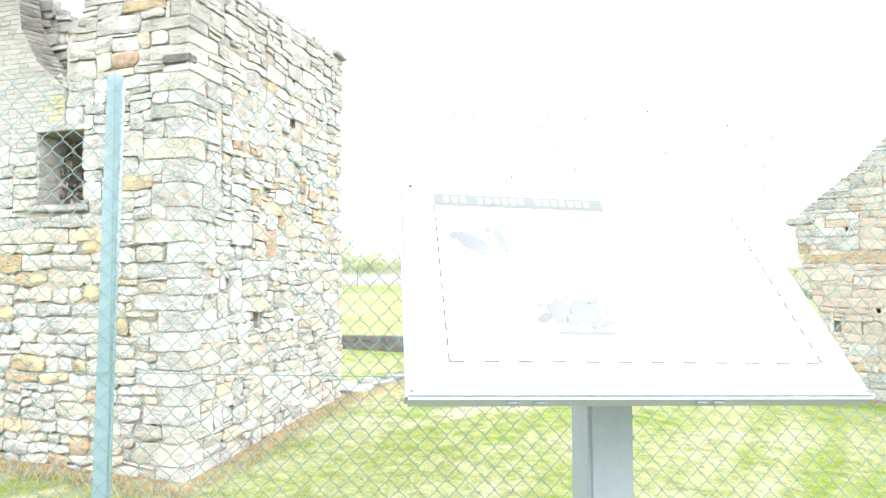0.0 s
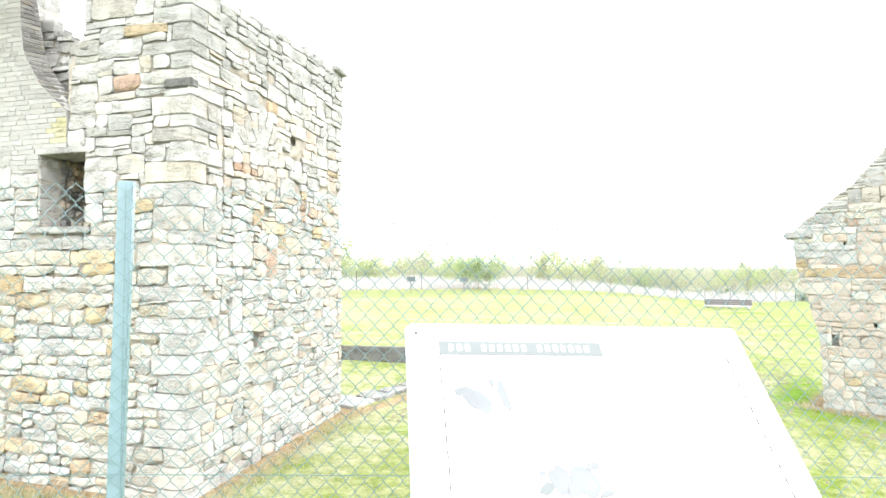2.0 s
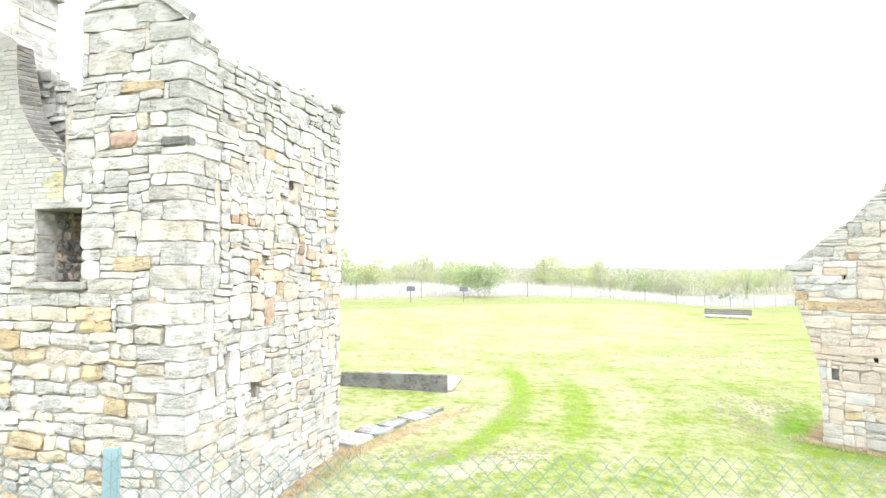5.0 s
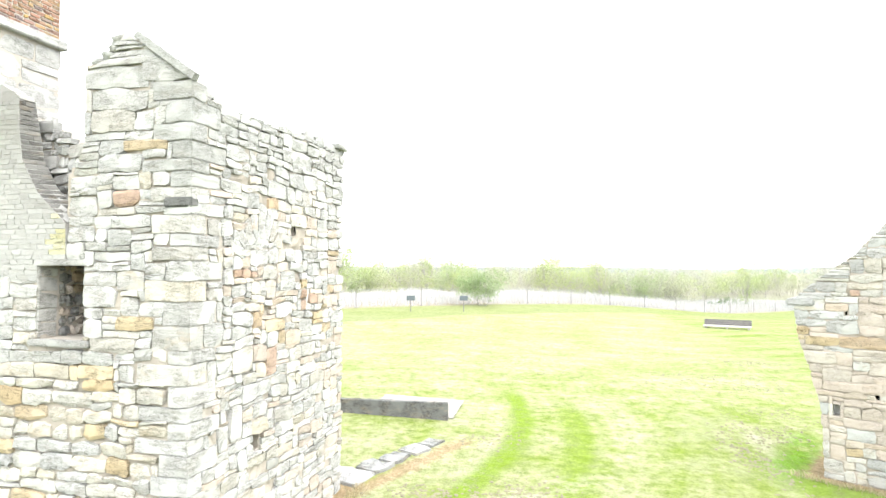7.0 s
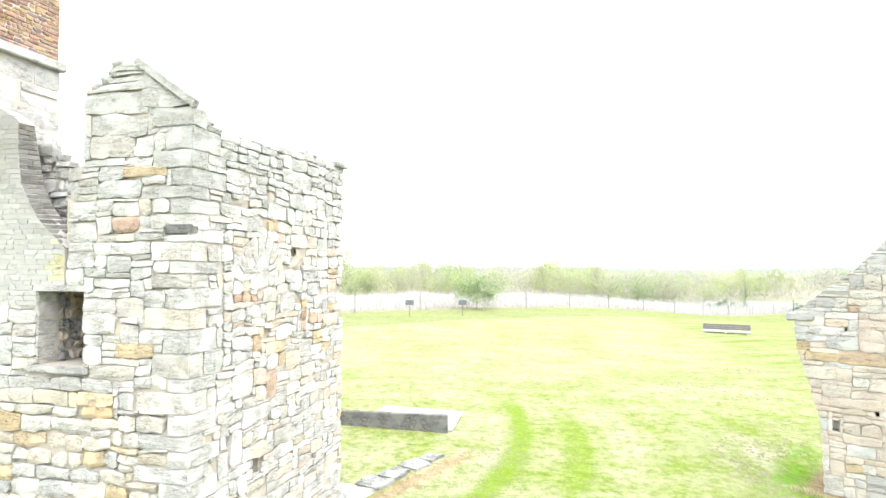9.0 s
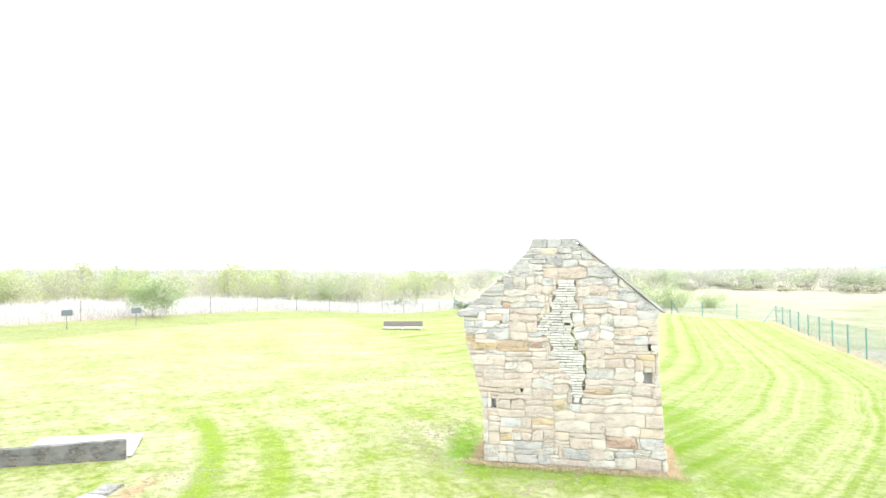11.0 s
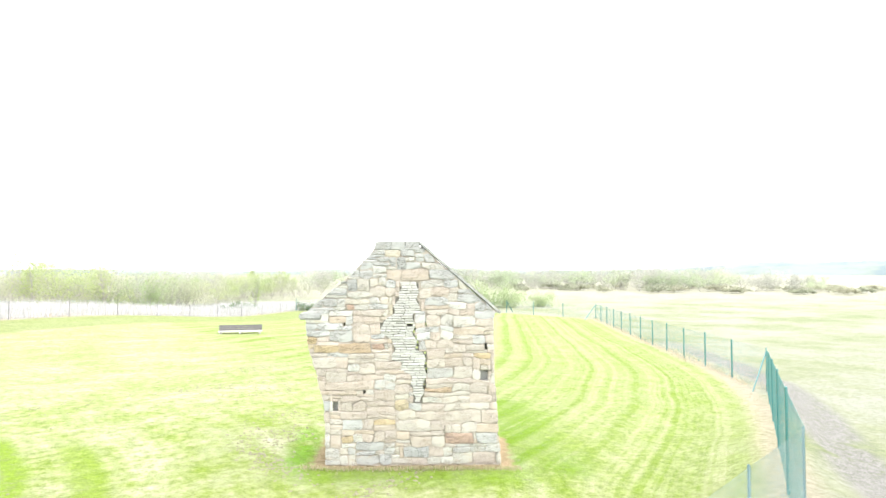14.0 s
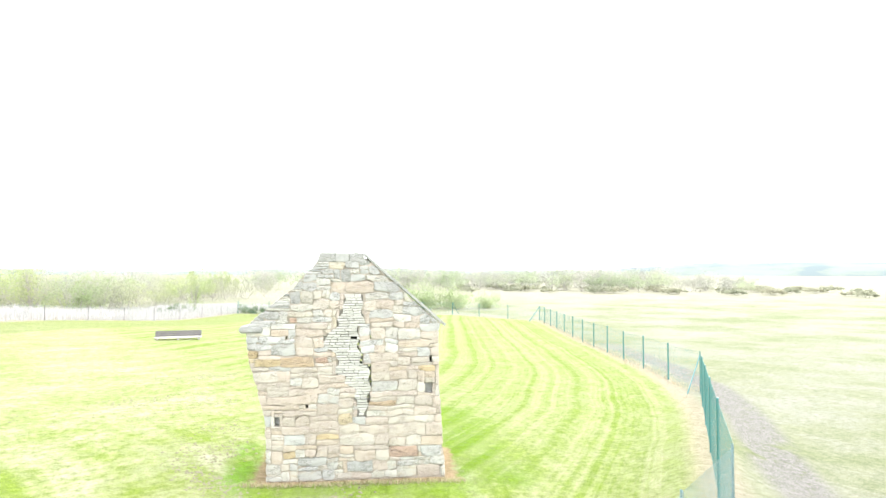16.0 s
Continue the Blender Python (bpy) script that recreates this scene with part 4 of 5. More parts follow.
# window: lintel, sill and the lit rubble of its reveal
part("lintel", box(bmesh.new(), -2.06, -1.30, -0.012, 0.5, 3.885, 3.955, 0.008), stone_grey, front_wall)
part("window_sill", box(bmesh.new(), -2.1, -1.27, -0.045, 0.5, 2.98, 3.058, 0.015), stone_crust, front_wall, "grey-brown weathered sill slab")
REVEAL = lambda a, z, o: (-2.0 + o, a, z)
fill_wall("reveal_stone", front_wall, REVEAL, courses(3.06, 3.88, 0.12, 0.22, rng), lambda z: 0.0, lambda z: 0.26, [], lambda z: 0.3, lambda a, z, r: stone_grey, rng, depth=0.02, bevel=0.012, rough=0.015)
fill_wall("reveal_stone", front_wall, REVEAL, courses(3.06, 3.88, 0.09, 0.15, rng), lambda z: 0.27, lambda z: 0.62, [], lambda z: 0.14, lambda a, z, r: (stone_ochre, stone_pink, slab_grey)[r.randrange(3)], rng, depth=0.02, bevel=0.03, rough=0.05, joint=0.012, wobble=0.03, proud=(0.03, 0.055))
# added dark back to the window, shuts out light from behind
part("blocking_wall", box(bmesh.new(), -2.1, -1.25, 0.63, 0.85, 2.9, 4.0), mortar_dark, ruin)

# chimney breast: brick, its right shoulder splayed and sooty
brick_soot = stone_material("brick_soot", [(0.0, (0.15, 0.147, 0.14)), (0.5, (0.19, 0.185, 0.178)), (1.0, (0.125, 0.122, 0.118))], 0.05)
brick_smoke = stone_material("brick_smoked", [(0.0, (0.31, 0.305, 0.295)), (0.5, (0.35, 0.343, 0.335)), (1.0, (0.29, 0.285, 0.278))], 0.1, 0.2, 0.05)
breast_front = [(3.96, -1.62), (4.36, -1.63), (4.72, -2.04), (5.1, -2.27), (5.5, -2.33), (5.85, -2.34), (6.0, -2.6)]
breast_back = [(3.96, -1.60), (4.46, -1.62), (4.80, -1.98), (5.1, -2.17), (5.5, -2.26), (5.85, -2.34), (6.0, -2.6)]
bm = bmesh.new()
f_ring = [bm.verts.new((-3.9, 0.0, 3.90))] + [bm.verts.new((a + 0.0, 0.0, z)) for z, a in breast_front] + [bm.verts.new((-3.9, 0.0, 6.05))]
k_ring = [bm.verts.new((-3.9, 0.2, 3.90))] + [bm.verts.new((a, 0.2, z)) for z, a in breast_back] + [bm.verts.new((-3.9, 0.2, 6.05))]
bm.faces.new(f_ring)
bm.faces.new(k_ring[::-1])
for k in range(len(f_ring)):
    bm.faces.new((f_ring[k], k_ring[k], k_ring[(k + 1) % len(f_ring)], f_ring[(k + 1) % len(f_ring)]))
bmesh.ops.recalc_face_normals(bm, faces=bm.faces[:])
breast = part("chimney_breast", bm, brick_grey, ruin, "brick chimney breast with a sooty splayed shoulder")
BRICK_C = courses(3.72, 5.92, 0.056, 0.06, rng)
fill_wall("brick", breast, lambda a, z, o: (a, -o, z), BRICK_C, lambda z: -2.75, lambda z: at(breast_front, z) if z > 3.96 else -2.01, [(-2.07, -1.29, 3.9, 3.96)], lambda z: 0.21, lambda a, z, r: brick_lichen if a > -1.8 and 4.0 < z < 4.45 and r.random() < 0.6 else brick_smoke if z > 4.3 and at(breast_front, z) - a < 0.5 * r.random() else brick_grey, rng, joint=0.004, split=0, depth=0.05, bevel=0.002, rough=0.003, ragged=0.4, proud=(0.005, 0.009))


def SPLAY(a, z, o):
    p, q = at(breast_front, z), at(breast_back, z)
    return (p + (q - p) * a + o * 0.8, 0.2 * a - o * 0.5, z)


fill_wall("sooty_brick", breast, SPLAY, [c for c in BRICK_C if c[0] > 4.34], lambda z: 0.0, lambda z: 1.0, [], lambda z: 0.9, lambda a, z, r: brick_soot, rng, joint=0.008, split=0, depth=0.03, bevel=0.004, rough=0.004, ragged=0.2, proud=(0.004, 0.01))
# broken cross wall behind it
bm = prism(bmesh.new(), [(-3.3, 3.95), (-1.3, 3.95), (-1.3, 5.12), (-1.85, 5.2), (-2.2, 5.45), (-2.55, 5.65), (-3.3, 5.8)], 0.46, 0.96)
cross = part("cross_wall", bm, mortar_mid, ruin)
CROSS = lambda a, z, o: (a, 0.45 - o, z)
cross_top = lambda a: at([(-2.75, 5.78), (-2.2, 5.5), (-1.85, 5.28), (-1.4, 5.16), (-1.3, 5.1)], a)
rubble("stone", cross, CROSS, pack(-2.75, -1.32, 4.0, cross_top, [], lambda z: 0.2, lambda z, r: r.choice((0.07, 0.1, 0.15)) * r.uniform(0.85, 1.2), rng), lambda z: -2.75, lambda z: -1.32, lambda a, z, r: stone_grey if r.random() < 0.5 else stone_pale, rng, joint=0.01, proud=(0.0, 0.05), depth=0.1, bevel=0.01, rough=0.03, wobble=0.014)
# chimney stack: ashlar below a band course, brick above
stack = part("chimney_shaft", box(bmesh.new(), -3.9, -2.66, -0.75, 0.80, 5.6, 8.9), mortar_deep, ruin, "ashlar chimney stack with a brick upper part")
STACK = lambda a, z, o: (-2.66 + o, a, z)
ash = [(5.62, 5.86), (5.86, 6.13), (6.13, 6.42), (6.42, 6.68)]
fill_wall("ashlar", stack, STACK, ash, lambda z: -0.76, lambda z: 0.83, [], lambda z: 0.40, lambda a, z, r: stone_grey, rng, joint=0.010, split=0.1, depth=0.06, bevel=0.006, rough=0.008, wobble=0.01)
part("band_course", box(bmesh.new(), -3.95, -2.575, -0.85, 0.86, 6.685, 6.80, 0.012), stone_grey, stack)
red = courses(6.81, 8.85, 0.052, 0.056, rng)
fill_wall("brick", stack, STACK, red, lambda z: -0.76, lambda z: 0.80, [], lambda z: 0.15, lambda a, z, r: brick_red, rng, joint=0.010, split=0, depth=0.05, bevel=0.006, rough=0.008, ragged=0.3, proud=(0.004, 0.014), limit=lambda a, z: z > 7.5)

# ---- free-standing gable ----
gable = empty("gable_ruin", pose(7.13, 11.45, 0, 0, 0, -41.8), "free-standing gable of pinkish sandstone patched with thin brick", "ruin")
rng = random.Random(5)
gl_ = [(-0.3, 0.02), (0.0, 0.0), (0.9, -0.02), (1.36, -0.06), (1.97, -0.22), (2.58, -0.40), (3.0, -0.45), (3.30, -0.46), (3.42, -0.38), (4.15, 0.50), (4.80, 1.09), (4.9, 1.16)]
gr_ = [(-0.3, 3.92), (0.0, 3.88), (0.9, 3.81), (1.5, 3.77), (2.0, 3.735), (3.26, 3.725), (3.36, 3.80), (4.02, 2.98), (4.90, 2.06), (4.95, 2.0)]
G_HOLES = [(3.42, 3.60, 1.80, 2.04), (0.15, 0.28, 1.18, 1.38), (1.78, 1.91, 3.03, 3.09), (0.37, 0.43, 3.03, 3.10), (0.81, 0.88, 1.54, 1.61), (2.20, 2.24, 3.0, 3.10), (3.53, 3.58, 2.50, 2.64)]
crack_side = [(1.34, 2.13), (1.68, 2.19), (1.99, 2.23), (2.24, 2.22), (2.46, 2.18), (2.50, 2.03), (2.67, 2.02), (2.86, 1.97), (3.31, 1.97), (3.36, 2.10), (3.61, 2.05), (4.01, 2.05)]
for k in range(14):
    z0 = 1.62 + 0.12 * k
    c = at(crack_side, z0 + 0.06) + 0.018 * math.sin(k * 2.3)
    if not 3.0 < z0 + 0.06 < 3.27:
        G_HOLES.append((c - 0.045, c + 0.012 + 0.012 * math.sin(k * 1.7), z0, z0 + 0.119))
bm = core(lambda z: at(gl_, z) + 0.03, lambda z: at(gr_, z) - 0.03, sorted({-0.3, 0.9, 3.3, 3.42, 4.15, 4.80, 2.58, *[h[2] for h in G_HOLES], *[h[3] for h in G_HOLES]}), G_HOLES, 0.055, 0.62)
gwall = part("gable_wall", bm, mortar_dark, gable)


def GFACE(a, z, o):
    da, dz = sway(a, z, 7)
    w = min(1.0, max(0.0, (3.9 - a) * 2)) * min(1.0, max(0.0, a * 2)) * min(1.0, max(0.0, (4.9 - z) * 3)) * min(1.0, max(0.0, z * 3))
    return (a + da * w, -o, z + dz * w)


crack_l = [(1.34, 1.94), (1.61, 1.93), (1.74, 1.84), (1.89, 1.92), (2.05, 1.66), (2.23, 1.66), (2.28, 1.42), (2.46, 1.49), (2.71, 1.47), (2.85, 1.20), (3.08, 1.20), (3.28, 1.45), (3.48, 1.50), (3.73, 1.60), (4.01, 1.64)]
crack_r = crack_side


def gable_pick(a, z, r):
    v = r.random()
    if z > 4.3 or (z > 3.3 and (a < at(gl_, z) + 0.35 or a > at(gr_, z) - 0.3)):
        return stone_crust if v < 0.4 else stone_grey if v < 0.65 else stone_warm
    if z < 0.45:
        return stone_warm if v < 0.6 else stone_grey if v < 0.8 else stone_pink
    if 2.5 < z < 2.8 and a < 1.1:
        return stone_ochre if v < 0.4 else stone_pink
    if z > 2.8:
        return stone_pale if v < 0.3 else stone_warm if v < 0.65 else stone_pink
    return stone_pink if v < 0.86 else stone_warm if v < 0.95 else stone_pale if v < 0.98 else stone_ochre


GABLE_STONES = ((-0.21, 0.28, 2.45, 2.61, stone_ochre), (0.29, 0.97, 2.45, 2.68, stone_ochre), (1.0, 1.28, 2.52, 2.66, stone_red), (0.46, 0.62, 3.38, 3.51, stone_red), (1.84, 2.10, 1.19, 1.34, stone_pale), (2.65, 3.25, 0.44, 0.67, stone_red), (0.08, 0.59, 2.70, 2.94, stone_pale), (-0.2, 0.36, 2.95, 3.10, stone_pale), (3.33, 3.79, 0.45, 0.68, stone_grey), (1.72, 2.27, 0.16, 0.37, stone_crust), (0.63, 0.80, 0.49, 0.66, stone_warm), (2.0, 2.20, 3.10, 3.30, stone_pale), (2.0, 2.30, 2.70, 2.88, stone_pale), (2.05, 2.2, 2.50, 2.68, stone_pale), (0.0, 0.9, 1.62, 1.80, stone_pink))
for a0, a1, z0, z1, mat in GABLE_STONES:
    e = [rng.uniform(-0.012, 0.012) for _ in range(4)]
    lay_stone("stone", [(a0 + e[0], z0), (a1, z0 + e[1]), (a1 + e[2], z1), (a0, z1 + e[3])], mat, gwall, GFACE, rng, proud=0.012, depth=0.1, bevel=0.008, rough=0.01, wobble=0.014)
patch_taken = [(at(crack_l, z + 0.05), at(crack_r, z + 0.05), z, z + 0.1) for z in np.arange(1.36, 4.0, 0.1)]
spots = pack(-0.5, 3.92, 0.0, lambda a: at([(-0.5, 3.28), (-0.36, 3.44), (1.1, 4.74), (2.1, 4.74), (3.8, 3.36), (3.92, 3.3)], a), G_HOLES[:7] + [f[:4] for f in GABLE_STONES] + patch_taken, lambda z: 0.30 if z < 0.45 else 0.42 if z < 3 else 0.34, lambda z, r: r.choice((0.10, 0.16, 0.19, 0.22, 0.25)) * r.uniform(0.85, 1.15), rng)
rubble("stone", gwall, GFACE, spots, lambda z: at(gl_, z), lambda z: at(gr_, z), gable_pick, rng, joint=0.006, proud=(0.0, 0.016), jitter=0.008, depth=0.12, bevel=0.008, rough=0.01, wobble=0.018)
mortar_bed(gwall, GFACE, -0.5, 3.9, -0.1, 4.72, lambda a, z: at(gl_, z) + 0.02 < a < at(gr_, z) - 0.02 and not (1.36 < z < 4.0 and at(crack_l, z) < a < at(crack_r, z)), G_HOLES, mortar, 8.0, flush=-0.006, deep=0.035)
fill_wall("brick", gwall, lambda a, z, o: (a, -o, z), courses(1.36, 4.02, 0.054, 0.060, rng), lambda z: at(crack_l, z) + 0.01 + 0.03 * math.sin(z * 23), lambda z: at(crack_r, z) - 0.03 + 0.03 * math.sin(z * 17), [G_HOLES[2]], lambda z: 0.26, lambda a, z, r: brick_pale, rng, joint=0.011, split=0, depth=0.08, bevel=0.003, rough=0.006, ragged=0.25, proud=(-0.004, 0.008))
bm = bmesh.new()
prism(bm, [(2.02, 4.90), (3.86, 3.30), (3.885, 3.345), (2.045, 4.95)], -0.022, 0.6)
part("coping", bm, stone_crust, gwall, "thin grey coping along the gable slope")
part("kneeler", box(bmesh.new(), -0.60, -0.1, -0.05, 0.6, 3.18, 3.32, 0.03), stone_crust, gwall)
for a0, a1, a2, a3 in ((1.03, 1.42, 1.43, 1.10), (1.425, 1.74, 1.75, 1.435), (1.745, 2.10, 2.03, 1.755)):
    lay_stone("top_stone", [(a0, 4.72), (a1, 4.72), (a2, 4.925), (a3, 4.925)], stone_crust, gwall, GFACE, rng, proud=0.008, depth=0.5, bevel=0.008, rough=0.01)
# stubs of the side walls behind the gable
part("side_wall", box(bmesh.new(), 3.1, 3.69, 0.62, 2.6, -0.4, 2.2), mortar, gable)
part("side_wall", box(bmesh.new(), 0.05, 0.6, 0.62, 1.6, -0.4, 0.5), mortar, gable)
for a0, a1, z0, z1 in G_HOLES[:2]:
    part("hole_stone", box(bmesh.new(), a0 - 0.05, a1 + 0.05, 0.16, 0.3, z0 - 0.05, z1 + 0.05), stone_grey, gwall)

RM, GM = pose(-2.66, 6.33, 0, 0, 0, -15.3), pose(7.13, 11.45, 0, 0, 0, -41.8)

# ---- concrete kerb wall with its gravel bed, and the flagstones ----
rng = random.Random(3)
KM = pose(0.12, 14.0, 0, 0, 0, -10.5)
kerb = empty("concrete_kerb", KM, "low dark-grey concrete kerb beside a pale gravel bed", "kerb")
bm = box(bmesh.new(), -2.62, 0.0, 0, 0.16, 0.2, 0.80, 0.015)
bmesh.ops.subdivide_edges(bm, edges=[e for e in bm.edges if e.calc_length() > 1], cuts=24)
for v in bm.verts:
    v.co += 0.012 * noise.noise_vector(v.co * 8)
part("kerb_block", bm, concrete, kerb)
bm = bmesh.new()
gx, gy = 14, 12
gv = [[None] * (gx + 1) for _ in range(gy + 1)]
for j in range(gy + 1):
    for i in range(gx + 1):
        p = KM @ Vector((-2.0 + 2.1 * i / gx, 0.17 + 1.75 * j / gy, 0))
        gv[j][i] = bm.verts.new((p.x, p.y, ground_z(p.x, p.y) + 0.03 + 0.012 * noise.noise((p.x * 4, p.y * 4, 0))))
for j in range(gy):
    for i in range(gx):
        bm.faces.new((gv[j][i], gv[j][i + 1], gv[j + 1][i + 1], gv[j + 1][i]))
tagged(part("gravel_bed", bm, gravel_pale, smooth=True), "pale gravel bed beside the concrete kerb", "gravel", kind="structure")
for k, (x, y, w, d, rz, mat) in enumerate(((-1.62, 10.5, 0.64, 0.72, 64, slab_stone), (-1.22, 11.0, 0.52, 0.52, 58, slab_grey), (-0.88, 11.46, 0.52, 0.44, 62, slab_grey), (-0.54, 11.93, 0.50, 0.46, 52, slab_grey), (-0.24, 12.36, 0.44, 0.38, 58, slab_grey))):
    bm = bmesh.new()
    box(bm, -w / 2, w / 2, -d / 2, d / 2, -0.1, 0.04, 0.015)
    bmesh.ops.subdivide_edges(bm, edges=[e for e in bm.edges if e.calc_length() > 0.2], cuts=3, use_grid_fill=True)
    for v in bm.verts:
        v.co += 0.05 * noise.noise_vector(v.co * 4 + Vector((k * 5, 0, 0)))
    ob = part("flagstone", bm, mat, smooth=False)
    ob.matrix_world = pose(x, y, ground_z(x, y) + 0.0, 1, -2, rz)
    tagged(ob, "pale worn flagstone lying in the grass", "flagstone", "flagstones beside the ruin")

# ---- bench ----
def bench_thing(m):
    th = empty("park_bench", m, "long low bench with a dark slatted back and pale seat", "bench")
    for k in range(3):
        part("back_slat", box(bmesh.new(), -1.34, 1.34, 0.20, 0.25, 0.20 + 0.12 * k, 0.31 + 0.12 * k, 0.01), old_timber, th)
    for k in range(3):
        part("seat_slat", box(bmesh.new(), -1.34, 1.34, -0.42 + 0.2 * k, -0.23 + 0.2 * k, 0.14, 0.19, 0.008), timber_light, th)
    for x in (-1.2, 0, 1.2):
        bm = box(bmesh.new(), x - 0.05, x + 0.05, -0.36, 0.18, -0.35, 0.14, 0.01)
        part("leg", bm, timber_light, th)
        part("back_post", box(bmesh.new(), x - 0.03, x + 0.03, 0.25, 0.31, -0.35, 0.56, 0.008), old_timber, th)
    return th


bench_thing(pose(17.6, 37.6, ground_z(17.6, 37.6) - 0.02, 0, 0, -30))

# ---- small signs at the edge of the reeds ----
def sign_thing(m):
    th = empty("field_sign", m, "small dark rectangular sign on a grey post", "sign", "signs by the reeds")
    part("panel", box(bmesh.new(), -0.26, 0.26, -0.03, 0.0, 0.75, 1.05, 0.01), sign_dark, th)
    part("post", rod(bmesh.new(), (0, 0.03, -0.3), (0, 0.03, 1.0), 0.025), old_timber, th)
    return th


s1 = sign_thing(pose(-1.92, 37.6, ground_z(-1.92, 37.6) - 0.05, -8, 0, 0))
copy_thing(s1, pose(1.40, 38.9, ground_z(1.4, 38.9) - 0.05, -8, 0, 0))

# ---- interpretation board ----
board = empty("information_board", pose(0.26, 0.763, ground_z(0.27, 0.76), 0, 0, 7.6), "white sloping information board on a grey steel post", "information board")
TM = pose(0, 0, 2.159 - ground_z(0.27, 0.76), 0, 1.6, 0) @ pose(0, 0, 0, 46, 0, 0)
BW, BD = 0.306, 0.415


def slab(name, x0, x1, y0, y1, z0, z1, mat, label="", bev=0.004, parent=board):
    return part(name, box(bmesh.new(), x0, x1, y0, y1, z0, z1, bev, TM), mat, parent, label)


face_p = slab("panel", -BW + 0.005, BW - 0.005, 0.004, BD, -0.006, 0.004, panel_white)
slab("tray", -BW, BW, 0.0, BD + 0.004, -0.018, -0.007, aluminium, "dull aluminium tray edge")
slab("front_lip", -BW - 0.002, BW + 0.002, -0.006, 0.0035, -0.020, 0.003, aluminium, "dull aluminium lip with small clips")
for x in (-0.178, -0.145, 0.065, 0.088):
    slab("clip", x - 0.007, x + 0.007, -0.0085, -0.0065, -0.013, -0.004, grey_steel, "grey clip", 0.001)
slab("title_bar", -0.252, 0.03, 0.346, 0.375, 0.0045, 0.0052, ink_grey, "grey title strip", 0.0, face_p)
for k in range(18):
    if k not in (3, 10):
        slab("letter_bar", -0.2355 + 0.0138 * k, -0.2275 + 0.0138 * k, 0.3545, 0.3675, 0.0054, 0.0058, letter_pale, "", 0.0, face_p)
for x in (-0.252, 0.255):
    for k in range(13):
        slab("dash", x - 0.0014, x + 0.0014, 0.045 + 0.024 * k, 0.058 + 0.024 * k, 0.0045, 0.0052, ink_line, "", 0.0, face_p)
for k in range(12):
    slab("dash", -0.252 + 0.044 * k, -0.233 + 0.044 * k, 0.0438, 0.0466, 0.0045, 0.0052, ink_line, "", 0.0, face_p)
rng = random.Random(8)


def blot(cx, cy, rx, ry, seed, turn, lift=0.0048):
    """A soft printed shape, as a thin raised patch."""
    bm = bmesh.new()
    ring = []
    for k in range(26):
        a = 2 * math.pi * k / 26
        r = 1 + 0.35 * noise.noise((math.cos(a) * 1.6 + seed, math.sin(a) * 1.6, seed))
        x, y = rx * r * math.cos(a), ry * r * math.sin(a)
        c, s = math.cos(turn), math.sin(turn)
        ring.append(bm.verts.new(TM @ Vector((cx + x * c - y * s, cy + x * s + y * c, lift))))
    bm.faces.new(ring)
    return bm


part("printed_picture", blot(-0.200, 0.262, 0.032, 0.014, 1.0, -0.75), ink_blue, face_p)
part("printed_picture", blot(-0.155, 0.270, 0.008, 0.026, 4.0, 0.2), ink_blue, face_p)
part("printed_picture", blot(-0.092, 0.130, 0.017, 0.022, 7.0, 0.2), ink_blue, face_p)
part("printed_picture", blot(-0.055, 0.128, 0.018, 0.028, 9.0, 0.4, 0.0052), ink_blue, face_p)
part("printed_picture", blot(-0.115, 0.118, 0.012, 0.008, 15.0, 0.6, 0.0050), ink_grey, face_p)
part("printed_picture", blot(-0.065, 0.092, 0.045, 0.004, 12.0, 0.0, 0.0054), ink_blue, face_p)
for cx, cy, rx, ry, seed in ((-0.118, 0.140, 0.006, 0.004, 21.0), (-0.040, 0.150, 0.010, 0.007, 23.0), (-0.075, 0.112, 0.012, 0.008, 25.0), (-0.030, 0.108, 0.014, 0.005, 27.0), (-0.172, 0.292, 0.005, 0.007, 29.0), (-0.228, 0.276, 0.005, 0.009, 31.0)):
    part("printed_picture", blot(cx, cy, rx, ry, seed, 0.3, 0.0045 + 0.00005 * seed), ink_blue, face_p)
bm = bmesh.new()
bmesh.ops.create_cone(bm, segments=10, radius1=0.0035, radius2=0.002, depth=0.003, cap_ends=True, matrix=TM @ Matrix.Translation((-0.288, 0.392, 0.0055)))
part("screw", bm, sign_dark, face_p)
hgt = 2.159 - ground_z(0.27, 0.76)
bm = box(bmesh.new(), -0.006, 0.068, 0.20, 0.285, -0.2, hgt + 0.17, 0.006)
part("post", bm, grey_steel, board)
